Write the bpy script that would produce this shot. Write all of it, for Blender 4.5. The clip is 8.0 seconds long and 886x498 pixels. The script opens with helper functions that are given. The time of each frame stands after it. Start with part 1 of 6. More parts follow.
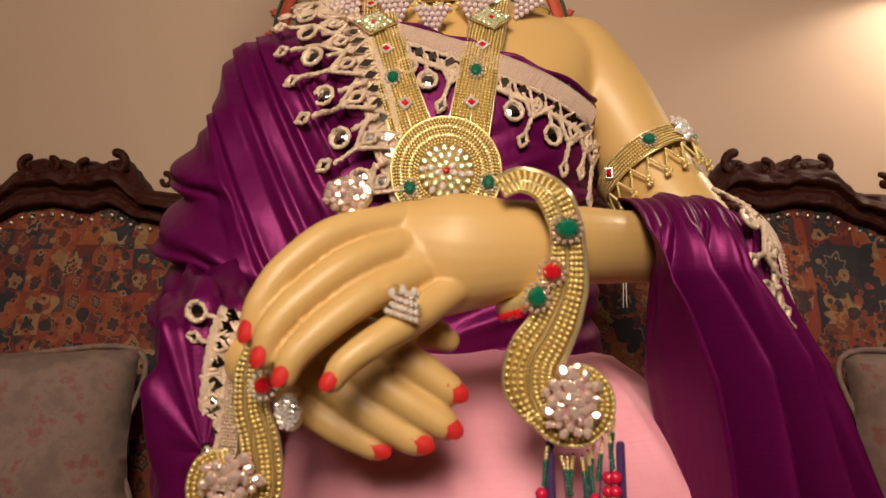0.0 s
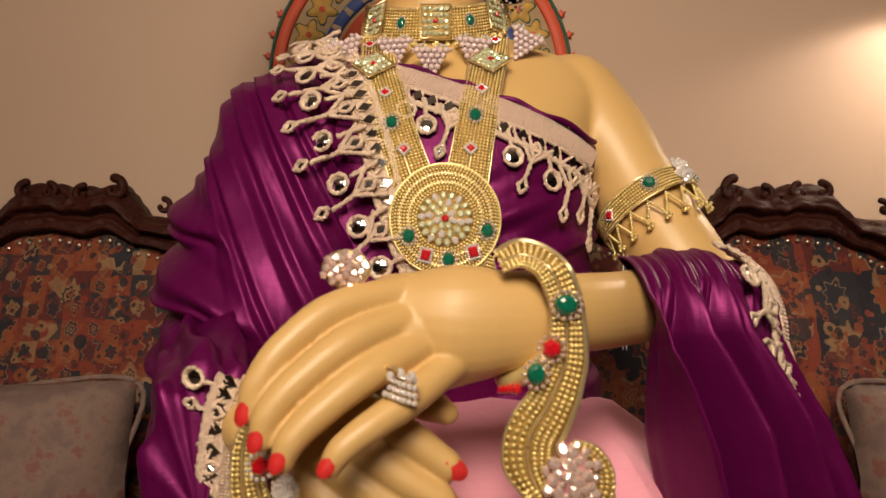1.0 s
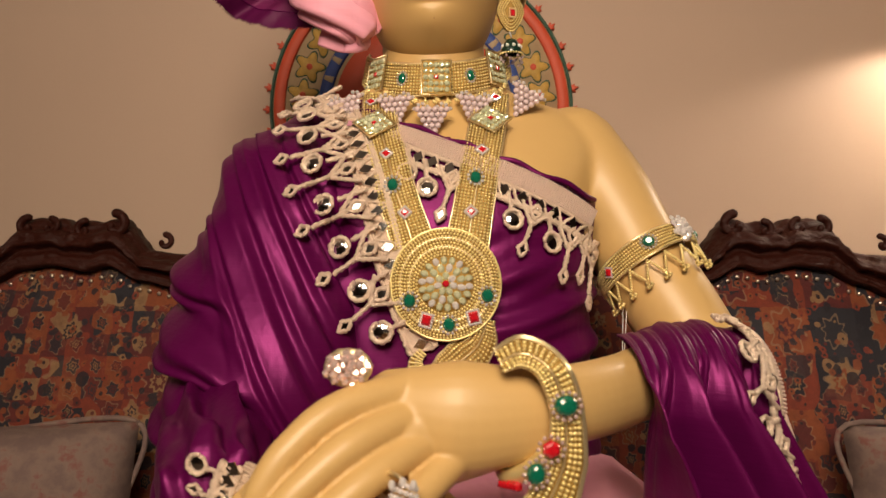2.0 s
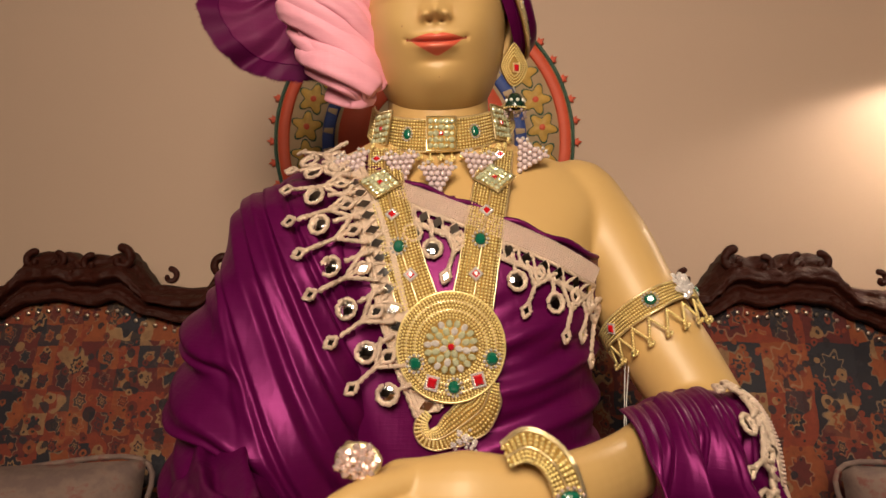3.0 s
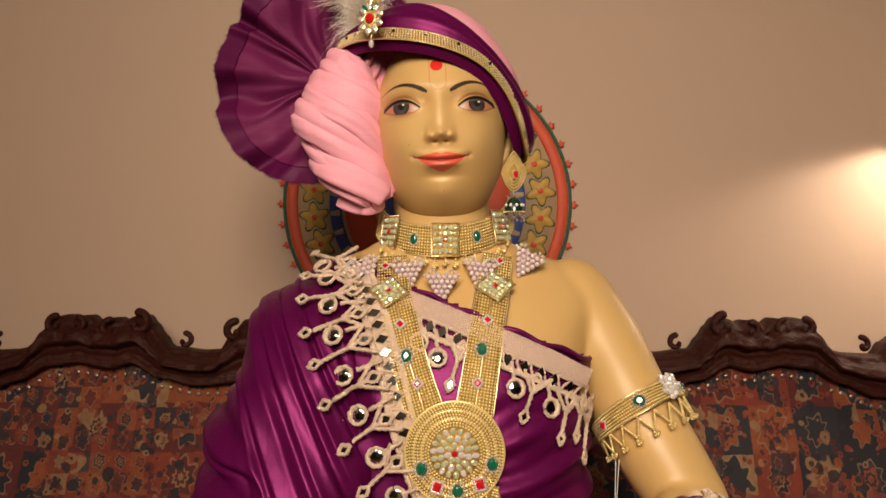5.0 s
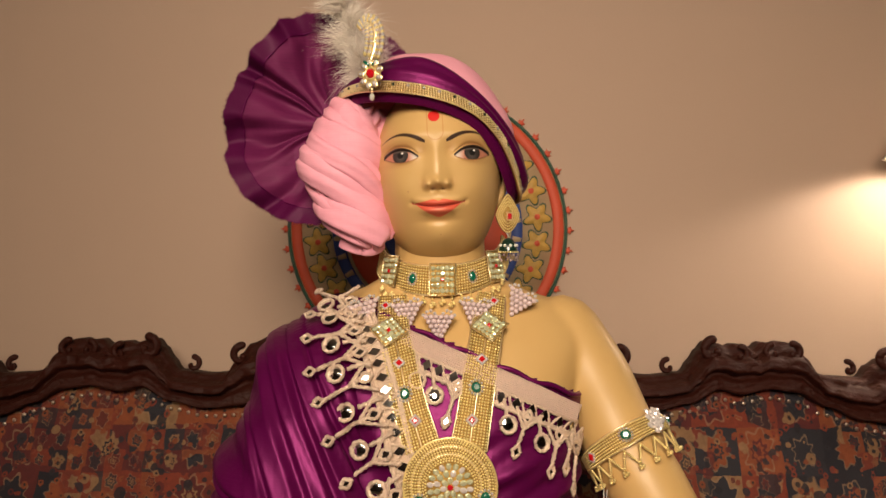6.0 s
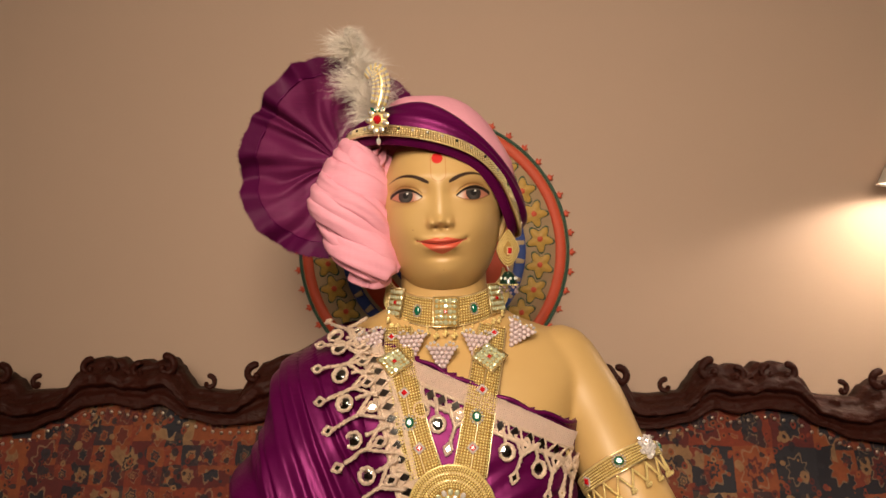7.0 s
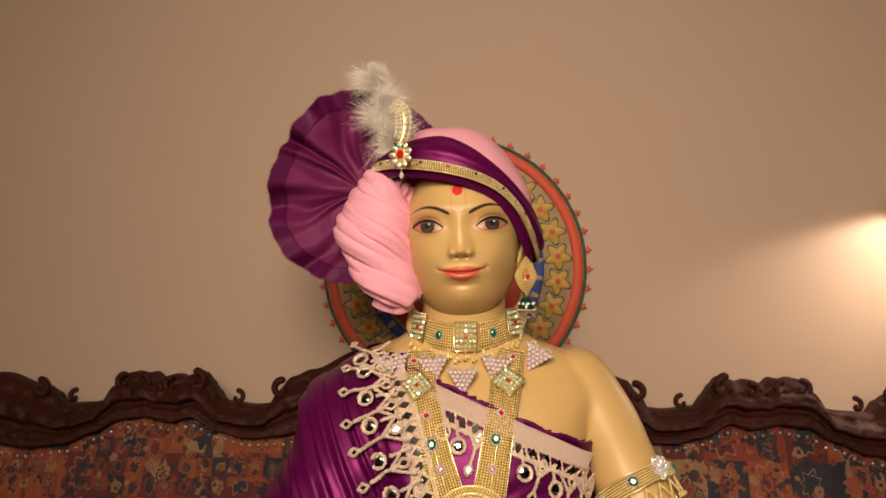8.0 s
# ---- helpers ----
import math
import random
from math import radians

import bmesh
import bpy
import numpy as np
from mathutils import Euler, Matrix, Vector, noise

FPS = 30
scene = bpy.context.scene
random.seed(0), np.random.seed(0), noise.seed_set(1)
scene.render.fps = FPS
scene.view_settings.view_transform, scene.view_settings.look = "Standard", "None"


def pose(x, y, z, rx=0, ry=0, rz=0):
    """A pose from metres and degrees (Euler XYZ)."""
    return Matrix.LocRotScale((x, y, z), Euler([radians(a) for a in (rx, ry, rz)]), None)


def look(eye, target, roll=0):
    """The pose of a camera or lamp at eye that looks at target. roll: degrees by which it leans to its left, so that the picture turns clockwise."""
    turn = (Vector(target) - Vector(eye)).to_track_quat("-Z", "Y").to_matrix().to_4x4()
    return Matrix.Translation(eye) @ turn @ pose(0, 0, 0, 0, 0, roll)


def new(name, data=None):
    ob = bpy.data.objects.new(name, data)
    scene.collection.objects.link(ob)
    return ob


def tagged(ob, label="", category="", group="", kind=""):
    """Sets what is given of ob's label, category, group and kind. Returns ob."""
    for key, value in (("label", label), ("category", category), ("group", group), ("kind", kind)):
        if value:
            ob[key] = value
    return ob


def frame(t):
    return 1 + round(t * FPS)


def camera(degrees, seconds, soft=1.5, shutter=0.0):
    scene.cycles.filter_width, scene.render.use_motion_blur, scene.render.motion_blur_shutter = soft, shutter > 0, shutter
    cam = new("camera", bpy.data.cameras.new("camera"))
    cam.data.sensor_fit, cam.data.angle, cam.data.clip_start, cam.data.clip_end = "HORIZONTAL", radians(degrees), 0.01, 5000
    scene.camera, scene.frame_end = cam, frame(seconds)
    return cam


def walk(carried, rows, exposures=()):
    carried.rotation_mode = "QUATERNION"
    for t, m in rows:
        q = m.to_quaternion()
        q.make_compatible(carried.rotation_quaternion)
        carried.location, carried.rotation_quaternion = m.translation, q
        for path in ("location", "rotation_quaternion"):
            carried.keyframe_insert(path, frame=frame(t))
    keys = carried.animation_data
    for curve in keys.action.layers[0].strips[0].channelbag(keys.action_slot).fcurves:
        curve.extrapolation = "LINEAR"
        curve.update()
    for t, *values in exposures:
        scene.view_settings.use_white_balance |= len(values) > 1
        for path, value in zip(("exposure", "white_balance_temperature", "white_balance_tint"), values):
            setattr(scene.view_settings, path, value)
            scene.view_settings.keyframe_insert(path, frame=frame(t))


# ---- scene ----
cam = camera(62.2, 8.0)
cam.data.dof.use_dof, cam.data.dof.focus_distance, cam.data.dof.aperture_fstop = True, 0.84, 10.5
METRES, EYE, TILT, LEAN, TURN = 0.5, 0.85, 0.0, 0.0, 0.0
ROWS = [
    (0.0, 0.0, 0.0, 0.0, -0.0, 0.0, 0.0),
    (0.5, -0.0014, 0.005, 0.0462, -0.05, -0.05, -0.01),
    (1.0, 0.0006, 0.0075, 0.0927, -0.06, -0.14, -0.03),
    (1.5, 0.0021, 0.0045, 0.1536, -0.06, -0.18, -0.02),
    (3.0, -0.0108, -0.0236, 0.3394, -0.05, -0.34, -0.13),
    (3.5, -0.013, -0.0421, 0.4029, -0.07, -0.37, -0.16),
    (4.0, -0.0176, -0.0677, 0.4613, -0.1, -0.38, -0.2),
    (4.5, -0.0239, -0.1036, 0.5233, -0.11, -0.41, -0.25),
    (6.0, -0.0079, -0.2338, 0.68, 0.16, -0.48, -0.28),
    (6.5, 0.0047, -0.2908, 0.7328, 0.5, -0.49, -0.29),
    (7.0, 0.0109, -0.3352, 0.7707, 0.96, -0.48, -0.25),
    (7.5, 0.0099, -0.3882, 0.8193, 1.83, -0.51, -0.18),
    (8.0, 0.0109, -0.4176, 0.848, 2.5, -0.52, -0.12),
]
walk(cam, [(t, pose(0, 0, EYE, TILT, LEAN, TURN) @ pose(METRES * x, METRES * y, METRES * z, 90 + pitch, roll, yaw)) for t, x, y, z, yaw, pitch, roll in ROWS])

# ---- world, lamps ----
world = bpy.data.worlds.new("room_air")
scene.world = world
world.use_nodes = True
world.node_tree.nodes["Background"].inputs[0].default_value = (1.0, 0.82, 0.66, 1)
world.node_tree.nodes["Background"].inputs[1].default_value = 0.004
scene.view_settings.exposure = 0.0


def lamp(name, kind, energy, colour, m, size=0.3, shape="SQUARE", size_y=None):
    data = bpy.data.lights.new(name, kind)
    data.energy, data.color = energy, colour
    if kind == "AREA":
        data.shape, data.size = shape, size
        if size_y:
            data.size_y = size_y
    else:
        data.shadow_soft_size = size
    ob = new(name, data)
    ob.matrix_world = m
    return ob


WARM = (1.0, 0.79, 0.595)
# key light added out of view; narrow spread darkens the wall's edges
KEY_PANEL = look((-0.10, -1.00, 1.98), (0.16, 0.95, 1.00))
lamp("added_key_light", "AREA", 16.0, WARM, KEY_PANEL, 0.80).data.spread = radians(105)
# weak fill lamp, added out of view
lamp("added_fill_light", "AREA", 6, WARM, pose(-1.5, -1.6, 2.70), 0.5)
lamp("sconce_bulb_light", "POINT", 4.9, (1.0, 0.85, 0.68), pose(0.965, 1.25, 1.410), 0.022)

# ---- node helpers and materials ----


class Nodes:
    """A short hand for building a node tree."""

    def __init__(self, name):
        self.material = bpy.data.materials.new(name)
        self.material.use_nodes = True
        self.tree = self.material.node_tree
        self.shader = self.tree.nodes["Principled BSDF"]

    def add(self, kind, props=(), **inputs):
        node = self.tree.nodes.new(kind)
        props = dict(props)
        if "operation" in props:
            node.operation = props["operation"]
        if "data_type" in props:
            node.data_type, node.blend_type = props["data_type"], props["blend_type"]
        if "noise_dimensions" in props:
            node.noise_dimensions = props["noise_dimensions"]
        if "layer_name" in props:
            node.layer_name = props["layer_name"]
        for key, value in inputs.items():
            self.put(node, int(key[1:]), value)
        return node

    def put(self, node, index, value):
        if isinstance(value, bpy.types.NodeSocket):
            self.tree.links.new(value, node.inputs[index])
        else:
            node.inputs[index].default_value = value

    def math(self, op, a, b=0.0, c=0.0):
        return self.add("ShaderNodeMath", {"operation": op}, i0=a, i1=b, i2=c).outputs[0]

    def vec(self, op, a, b=(0, 0, 0)):
        return self.add("ShaderNodeVectorMath", {"operation": op}, i0=a, i1=b)

    def mix(self, f, a, b, how="MIX"):
        node = self.add("ShaderNodeMix", {"data_type": "RGBA", "blend_type": how})
        self.put(node, 0, f), self.put(node, 6, a), self.put(node, 7, b)
        return node.outputs[2]

    def noise(self, vector, scale, detail=4.0, rough=0.55):
        node = self.add("ShaderNodeTexNoise", i2=scale, i3=detail, i4=rough)
        self.put(node, 0, vector)
        return node.outputs[0]

    def ramp(self, fac, stops, how="LINEAR"):
        node = self.add("ShaderNodeValToRGB", i0=fac)
        node.color_ramp.interpolation = how
        while len(node.color_ramp.elements) < len(stops):
            node.color_ramp.elements.new(0.5)
        for element, (at, colour) in zip(node.color_ramp.elements, stops):
            element.position, element.color = at, (*colour, 1)
        return node.outputs[0]

    def place(self):
        return self.add("ShaderNodeTexCoord").outputs["Object"]

    def stretched(self, vector, sx, sy, sz, turn=(0, 0, 0)):
        node = self.add("ShaderNodeMapping")
        self.put(node, 0, vector)
        node.inputs[3].default_value, node.inputs[2].default_value = (sx, sy, sz), turn
        return node.outputs[0]

    def bump(self, height, strength, distance=0.002):
        node = self.add("ShaderNodeBump")
        node.inputs["Strength"].default_value, node.inputs["Distance"].default_value = strength, distance
        self.tree.links.new(height, node.inputs["Height"])
        self.tree.links.new(node.outputs[0], self.shader.inputs["Normal"])

    def set(self, **values):
        for key, value in values.items():
            socket = self.shader.inputs[key.replace("_", " ")]
            if isinstance(value, bpy.types.NodeSocket):
                self.tree.links.new(value, socket)
            else:
                socket.default_value = value
        return self


def rgb(c):
    return (*c, 1)


def mat(name, base, rough=0.5, metal=0.0, var=0.15, scale=30.0, bump=0.0, bscale=300.0, **more):
    n = Nodes(name)
    p = n.place()
    low, high = tuple(v * (1 - var) for v in base), tuple(min(1, v * (1 + var)) for v in base)
    broad = n.noise(p, scale)
    fine = n.noise(p, bscale, 2)
    n.set(Base_Color=n.mix(n.math("MULTIPLY_ADD", fine, 0.35, n.math("MULTIPLY", broad, 0.65)), rgb(low), rgb(high)), Metallic=metal,
          Roughness=n.math("MULTIPLY_ADD", broad, 0.16, rough - 0.08), **more)
    if bump:
        n.bump(fine, bump)
    return n.material


def satin(name, base, light, rough, turn, sheen):
    """Silk cloth: slubs along one thread direction, soft large wrinkles."""
    n = Nodes(name)
    p = n.place()
    thread = n.noise(n.stretched(p, 25, 60, 900, turn), 1.0, 3)
    cross = n.noise(n.stretched(p, 700, 500, 60, turn), 1.0, 2)
    crease = n.noise(p, 28, 3)
    n.set(Base_Color=n.mix(n.math("MULTIPLY_ADD", thread, 0.6, n.math("MULTIPLY", crease, 0.4)), rgb(base), rgb(light)), Roughness=n.math("MULTIPLY_ADD", thread, 0.2, rough - 0.1),
          Metallic=sheen, Specular_IOR_Level=0.2)
    streak = n.noise(n.stretched(p, 60, 40, 14, (0, -0.42, 0)), 1.0, 2)
    crease = n.math("MULTIPLY_ADD", streak, 0.50, n.math("MULTIPLY", crease, 0.36))
    n.bump(n.math("ADD", n.math("MULTIPLY", thread, 0.08), n.math("ADD", n.math("MULTIPLY", cross, 0.04), crease)), 0.55, 0.004)
    return n.material


PURPLE = satin("purple_silk", (0.088, 0.0018, 0.053), (0.150, 0.0045, 0.092), 0.40, (0, 0.5, 0), 0.42)
ORGANZA = satin("purple_organza", (0.075, 0.004, 0.040), (0.20, 0.022, 0.110), 0.55, (0, 1.3, 0), 0.12)
HEM = satin("purple_organza_hem", (0.060, 0.002, 0.034), (0.105, 0.004, 0.062), 0.55, (0, 1.3, 0), 0.10)
PINK = satin("pink_silk", (0.78, 0.31, 0.42), (0.88, 0.44, 0.55), 0.5, (0, 0.9, 0), 0.0)
GOLD = mat("antique_gold", (1.0, 0.77, 0.36), 0.33, 0.62, 0.18, 90)
GOLD_CLOTH = mat("gold_thread_backing", (0.38, 0.24, 0.06), 0.48, 0.6, 0.25, 120, 0.5, 900)
PALE_GOLD = mat("pale_gold", (0.95, 0.78, 0.48), 0.30, 0.85, 0.12, 90)
ZARI = mat("cream_gold_zari", (0.86, 0.67, 0.53), 0.38, 0.50, 0.22, 160, 0.8, 1100)
ZARI_PALE = mat("pale_zari_band", (0.86, 0.68, 0.58), 0.44, 0.28, 0.15, 160, 0.8, 1200)
MIRROR = mat("mirror_glass", (0.82, 0.82, 0.82), 0.09, 1.0, 0.02, 40)
CRYSTAL = mat("clear_crystal", (0.92, 0.87, 0.85), 0.10, 0.45, 0.10, 300, Coat_Weight=1.0)
ROSE = mat("rose_crystal", (0.86, 0.66, 0.60), 0.08, 0.55, 0.10, 300, Coat_Weight=1.0)
KUNDAN = mat("foiled_pale_green_crystal", (0.74, 0.78, 0.52), 0.18, 0.5, 0.2, 250, Coat_Weight=1.0)
EMERALD = mat("emerald_stone", (0.004, 0.12, 0.07), 0.14, 0.0, 0.3, 150, Coat_Weight=1.0)
RUBY = mat("ruby_stone", (0.50, 0.008, 0.016), 0.16, 0.0, 0.3, 150, Coat_Weight=1.0)
PEARL = mat("lilac_pearl", (0.66, 0.53, 0.54), 0.24, 0.0, 0.06, 200, Coat_Weight=0.6)
ENAMEL = mat("dark_green_enamel", (0.006, 0.03, 0.02), 0.2, 0.0, 0.2, 100, Coat_Weight=0.6)
WHITE = mat("white_enamel", (0.8, 0.78, 0.72), 0.3, 0.0, 0.05, 100)
NAIL = mat("red_nail_paint", (0.55, 0.02, 0.022), 0.22, 0.0, 0.08, 120, Coat_Weight=0.5)
GREEN_BEAD = mat("green_glass_bead", (0.01, 0.12, 0.07), 0.25, 0.0, 0.3, 300)
RED_BEAD = mat("red_glass_bead", (0.55, 0.01, 0.05), 0.22, 0.0, 0.2, 300)
VIOLET_CORD = mat("violet_cord", (0.06, 0.02, 0.14), 0.6, 0.0, 0.3, 400, 0.6, 1500)
FEATHER = mat("white_feather", (0.86, 0.80, 0.72), 0.8, 0.0, 0.12, 60)
# dark brown stands in for a dim room and keeps bounced light low
DIM_WALL = mat("dim_unseen_wall_brown", (0.085, 0.055, 0.040), 0.8, 0.0, 0.05, 2.2, 0.08, 240)
PLASTER = mat("warm_plaster", (0.52, 0.378, 0.285), 0.75, 0.0, 0.05, 2.2, 0.08, 240)
CEILING = mat("white_ceiling_paint", (0.50, 0.45, 0.40), 0.8, 0.0, 0.03, 2, 0.05, 200)
FLOORING = mat("brown_floor_tile", (0.26, 0.18, 0.13), 0.35, 0.0, 0.2, 3, 0.05, 120)
LAMP_WHITE = mat("white_lamp_body", (0.8, 0.76, 0.7), 0.35, 0.0, 0.04, 30)
BRASS_NAIL = mat("nickel_upholstery_nail", (0.62, 0.52, 0.42), 0.36, 1.0, 0.1, 300)


def glow(name, colour, strength):
    n = Nodes(name)
    n.set(Base_Color=rgb(colour), Emission_Color=rgb(colour), Emission_Strength=strength)
    return n.material


BULB = glow("lit_bulb_glass", (1.0, 0.86, 0.62), 14)
# glowing face of the two added, unseen lamps
DIFFUSER = glow("lit_diffuser", (1.0, 0.84, 0.64), 3)


def carved_wood():
    n = Nodes("dark_carved_rosewood")
    p = n.place()
    grain = n.noise(n.stretched(p, 6, 60, 60), 1.0, 5)
    broad = n.noise(p, 9, 3)
    n.set(Base_Color=n.mix(n.math("MULTIPLY_ADD", broad, 0.5, n.math("MULTIPLY", grain, 0.5)), rgb((0.014, 0.0028, 0.0016)), rgb((0.050, 0.0090, 0.0042))),
          Roughness=n.math("MULTIPLY_ADD", grain, 0.25, 0.46), Specular_IOR_Level=0.20)
    leaf = n.noise(n.stretched(p, 1, 1, 1.4, (0, 0.6, 0)), 62, 2, 0.5)
    n.bump(n.math("ADD", n.math("MULTIPLY", grain, 0.4), n.math("MULTIPLY", leaf, 2.6)), 0.55, 0.004)
    return n.material


WOOD = carved_wood()


def motif_layer(n, p, cell, seed, petals, grounds, figures):
    """Printed carpet motifs in cells: a ground colour and a ringed flower in each."""
    q = n.vec("ADD", n.vec("SCALE", p).outputs[0], (seed, seed * 1.7, 0)).outputs[0]
    q.node.inputs[0].links[0].from_node.inputs[3].default_value = 1 / cell
    flat = n.vec("MULTIPLY", q, (1, 0, 1)).outputs[0]
    home = n.vec("FLOOR", flat).outputs[0]
    away = n.vec("SUBTRACT", n.vec("FRACTION", flat).outputs[0], (0.5, 0, 0.5)).outputs[0]
    rand = n.add("ShaderNodeTexWhiteNoise", {"noise_dimensions": "3D"}, i0=home).outputs
    part_xyz = n.add("ShaderNodeSeparateXYZ", i0=away).outputs
    tone = n.add("ShaderNodeSeparateXYZ", i0=rand[1]).outputs
    angle = n.math("ARCTAN2", part_xyz[2], part_xyz[0])
    span = n.vec("LENGTH", n.vec("MULTIPLY", away, (1.25, 1, 0.95)).outputs[0]).outputs[1]
    wavy = n.math("MULTIPLY", span, n.math("MULTIPLY_ADD", n.math("SINE", n.math("MULTIPLY", angle, petals)), 0.17, 1.0))
    wavy = n.math("MULTIPLY", wavy, n.math("MULTIPLY_ADD", tone[1], 0.7, 0.75))
    ground = n.ramp(rand[0], grounds, "CONSTANT")
    figure = n.ramp(tone[0], figures, "CONSTANT")
    other = n.ramp(tone[2], [(a, c) for (a, _), (_, c) in zip(figures, figures[::-1])], "CONSTANT")
    ring = n.ramp(wavy, [(0.0, (1, 1, 1)), (0.07, (0, 0, 0)), (0.13, (1, 1, 1)), (0.19, (0, 0, 0))], "CONSTANT")
    inside = n.math("LESS_THAN", wavy, 0.33)
    rim = n.math("LESS_THAN", n.math("ABSOLUTE", n.math("SUBTRACT", wavy, 0.35)), 0.025)
    c = n.mix(inside, ground, other)
    c = n.mix(ring, c, figure)
    c = n.mix(n.math("MULTIPLY", rim, 0.55), c, rgb((0.40, 0.26, 0.15)))
    return c


def tapestry():
    n = Nodes("patchwork_carpet_tapestry")
    p0 = n.place()
    wob = n.vec("SUBTRACT", n.add("ShaderNodeTexNoise", i0=p0, i2=26.0, i3=4.0).outputs[1], (0.5, 0.5, 0.5)).outputs[0]
    wob = n.vec("MULTIPLY", wob, (0.013, 0.013, 0.013)).outputs[0]
    p = n.vec("ADD", p0, wob).outputs[0]
    rust, maroon, navy, orange, cream, slate = (0.27, 0.040, 0.014), (0.13, 0.014, 0.012), (0.008, 0.010, 0.020), (0.32, 0.075, 0.018), (0.36, 0.20, 0.09), (0.018, 0.021, 0.032)
    grounds = [(0.0, rust), (0.30, maroon), (0.46, navy), (0.62, orange), (0.88, slate), (0.94, cream)]
    figures = [(0.0, cream), (0.25, navy), (0.5, orange), (0.68, maroon), (0.84, slate)]
    big = motif_layer(n, p, 0.078, 3.3, 8.0, grounds, figures)
    small = motif_layer(n, p, 0.034, 7.9, 6.0, grounds, figures)
    where = n.math("GREATER_THAN", n.noise(p, 13, 1), 0.50)
    c = n.mix(n.math("MULTIPLY", where, 0.85), big, small)
    # scattered florets and leaf sprays between the medallions
    for scale, reach, tones in ((34.0, 0.34, figures), (70.0, 0.40, grounds)):
        cells = n.add("ShaderNodeTexVoronoi", i0=n.vec("MULTIPLY", p, (1, 0, 1)).outputs[0], i2=scale)
        chance = n.add("ShaderNodeSeparateXYZ", i0=cells.outputs[1]).outputs
        inside = n.math("MULTIPLY", n.math("LESS_THAN", cells.outputs[0], reach), n.math("GREATER_THAN", chance[1], 0.36))
        heart = n.math("LESS_THAN", cells.outputs[0], reach * 0.42)
        c = n.mix(n.math("MULTIPLY", inside, 0.9), c, n.mix(heart, n.ramp(chance[0], tones, "CONSTANT"), rgb((0.012, 0.010, 0.014))))
    worn = n.noise(p0, 75, 5, 0.72)
    c = n.mix(n.math("MULTIPLY", worn, 0.72), c, rgb((0.014, 0.005, 0.006)))
    weave = n.noise(n.stretched(p0, 900, 900, 500), 1.0, 2)
    n.set(Base_Color=n.mix(0.25, c, n.mix(weave, rgb((0, 0, 0)), c)), Roughness=0.85, Sheen_Weight=0.15)
    n.bump(weave, 0.4, 0.001)
    return n.material


TAPESTRY = tapestry()


def cushion_cloth():
    n = Nodes("faded_beige_printed_cushion")
    p = n.place()
    spots = n.noise(p, 22, 4, 0.65)
    streak = n.noise(n.stretched(p, 9, 9, 26, (0, 0.8, 0)), 1.0, 3)
    c = n.ramp(spots, [(0.0, (0.08, 0.05, 0.05)), (0.42, (0.14, 0.09, 0.08)), (0.55, (0.20, 0.135, 0.11)), (0.64, (0.18, 0.05, 0.04)), (0.72, (0.18, 0.12, 0.10))])
    n.set(Base_Color=n.mix(n.math("MULTIPLY", streak, 0.5), c, rgb((0.17, 0.12, 0.105))), Roughness=0.85)
    n.bump(n.noise(p, 700, 2), 0.4, 0.001)
    return n.material


CUSHION = cushion_cloth()


def statue_paint():
    """Glossy oil paint on the carved figure; colours of the painted features come from the mesh."""
    n = Nodes("painted_ochre_statue")
    tint = n.add("ShaderNodeVertexColor", {"layer_name": "paint"}).outputs[0]
    p = n.place()
    broad, fine = n.noise(p, 14, 3), n.noise(p, 260, 3)
    c = n.mix(n.math("MULTIPLY", broad, 0.16), tint, n.mix(1.0, tint, rgb((0.80, 0.66, 0.42)), "MULTIPLY"))
    n.set(Base_Color=c, Roughness=n.math("MULTIPLY_ADD", broad, 0.12, 0.40), Coat_Weight=0.12, Coat_Roughness=0.25)
    n.bump(n.math("ADD", fine, n.math("MULTIPLY", broad, 2.0)), 0.06, 0.001)
    return n.material


SKIN = statue_paint()

# ---- building helpers ----
import functools

from mathutils.bvhtree import BVHTree

V = Vector


def thing(name, label, category, at=(0, 0, 0), group="", kind=""):
    ob = new(name)
    ob.location = at
    ob.empty_display_size = 0.05
    return tagged(ob, label, category, group, kind)


def as_mesh(name, data, smooth=True):
    if isinstance(data, bmesh.types.BMesh):
        me = bpy.data.meshes.new(name)
        bmesh.ops.recalc_face_normals(data, faces=data.faces)
        data.to_mesh(me)
        data.free()
    else:
        me = data
    for poly in me.polygons:
        poly.use_smooth = smooth
    return me


TINY = {"beadwork", "bead_ring", "bead_row", "bead_fringe", "bead_chain", "bead_drop", "halo", "gold_beads", "green_beads", "red_beads", "crystal_row", "crystal_clump", "leaf_crystals", "pearl_fringe", "rim_beads", "flowers", "under_stones"}


def part(name, data, material, parent=None, label="", smooth=True, m=None):
    """One mesh object, under a thing or a part where one is given."""
    fresh = isinstance(data, bmesh.types.BMesh) or not data.materials
    me = as_mesh(name, data, smooth) if fresh else data
    if fresh:
        me.materials.append(material)
    ob = new(name, me)
    if m is not None:
        ob.matrix_basis = m
    if parent:
        ob.parent = parent
        if parent.type == "EMPTY":
            ob.matrix_parent_inverse = Matrix.Translation(-parent.location)
    return tagged(ob, label, kind="stuff" if name in TINY else "")


def box(x0, x1, y0, y1, z0, z1, bevel=0.0):
    bm = bmesh.new()
    bmesh.ops.create_cube(bm, size=1, matrix=Matrix.LocRotScale(((x0 + x1) / 2, (y0 + y1) / 2, (z0 + z1) / 2), None, (x1 - x0, y1 - y0, z1 - z0)))
    if bevel:
        bmesh.ops.bevel(bm, geom=bm.edges[:], offset=bevel, segments=3, affect="EDGES", profile=0.5)
    return bm


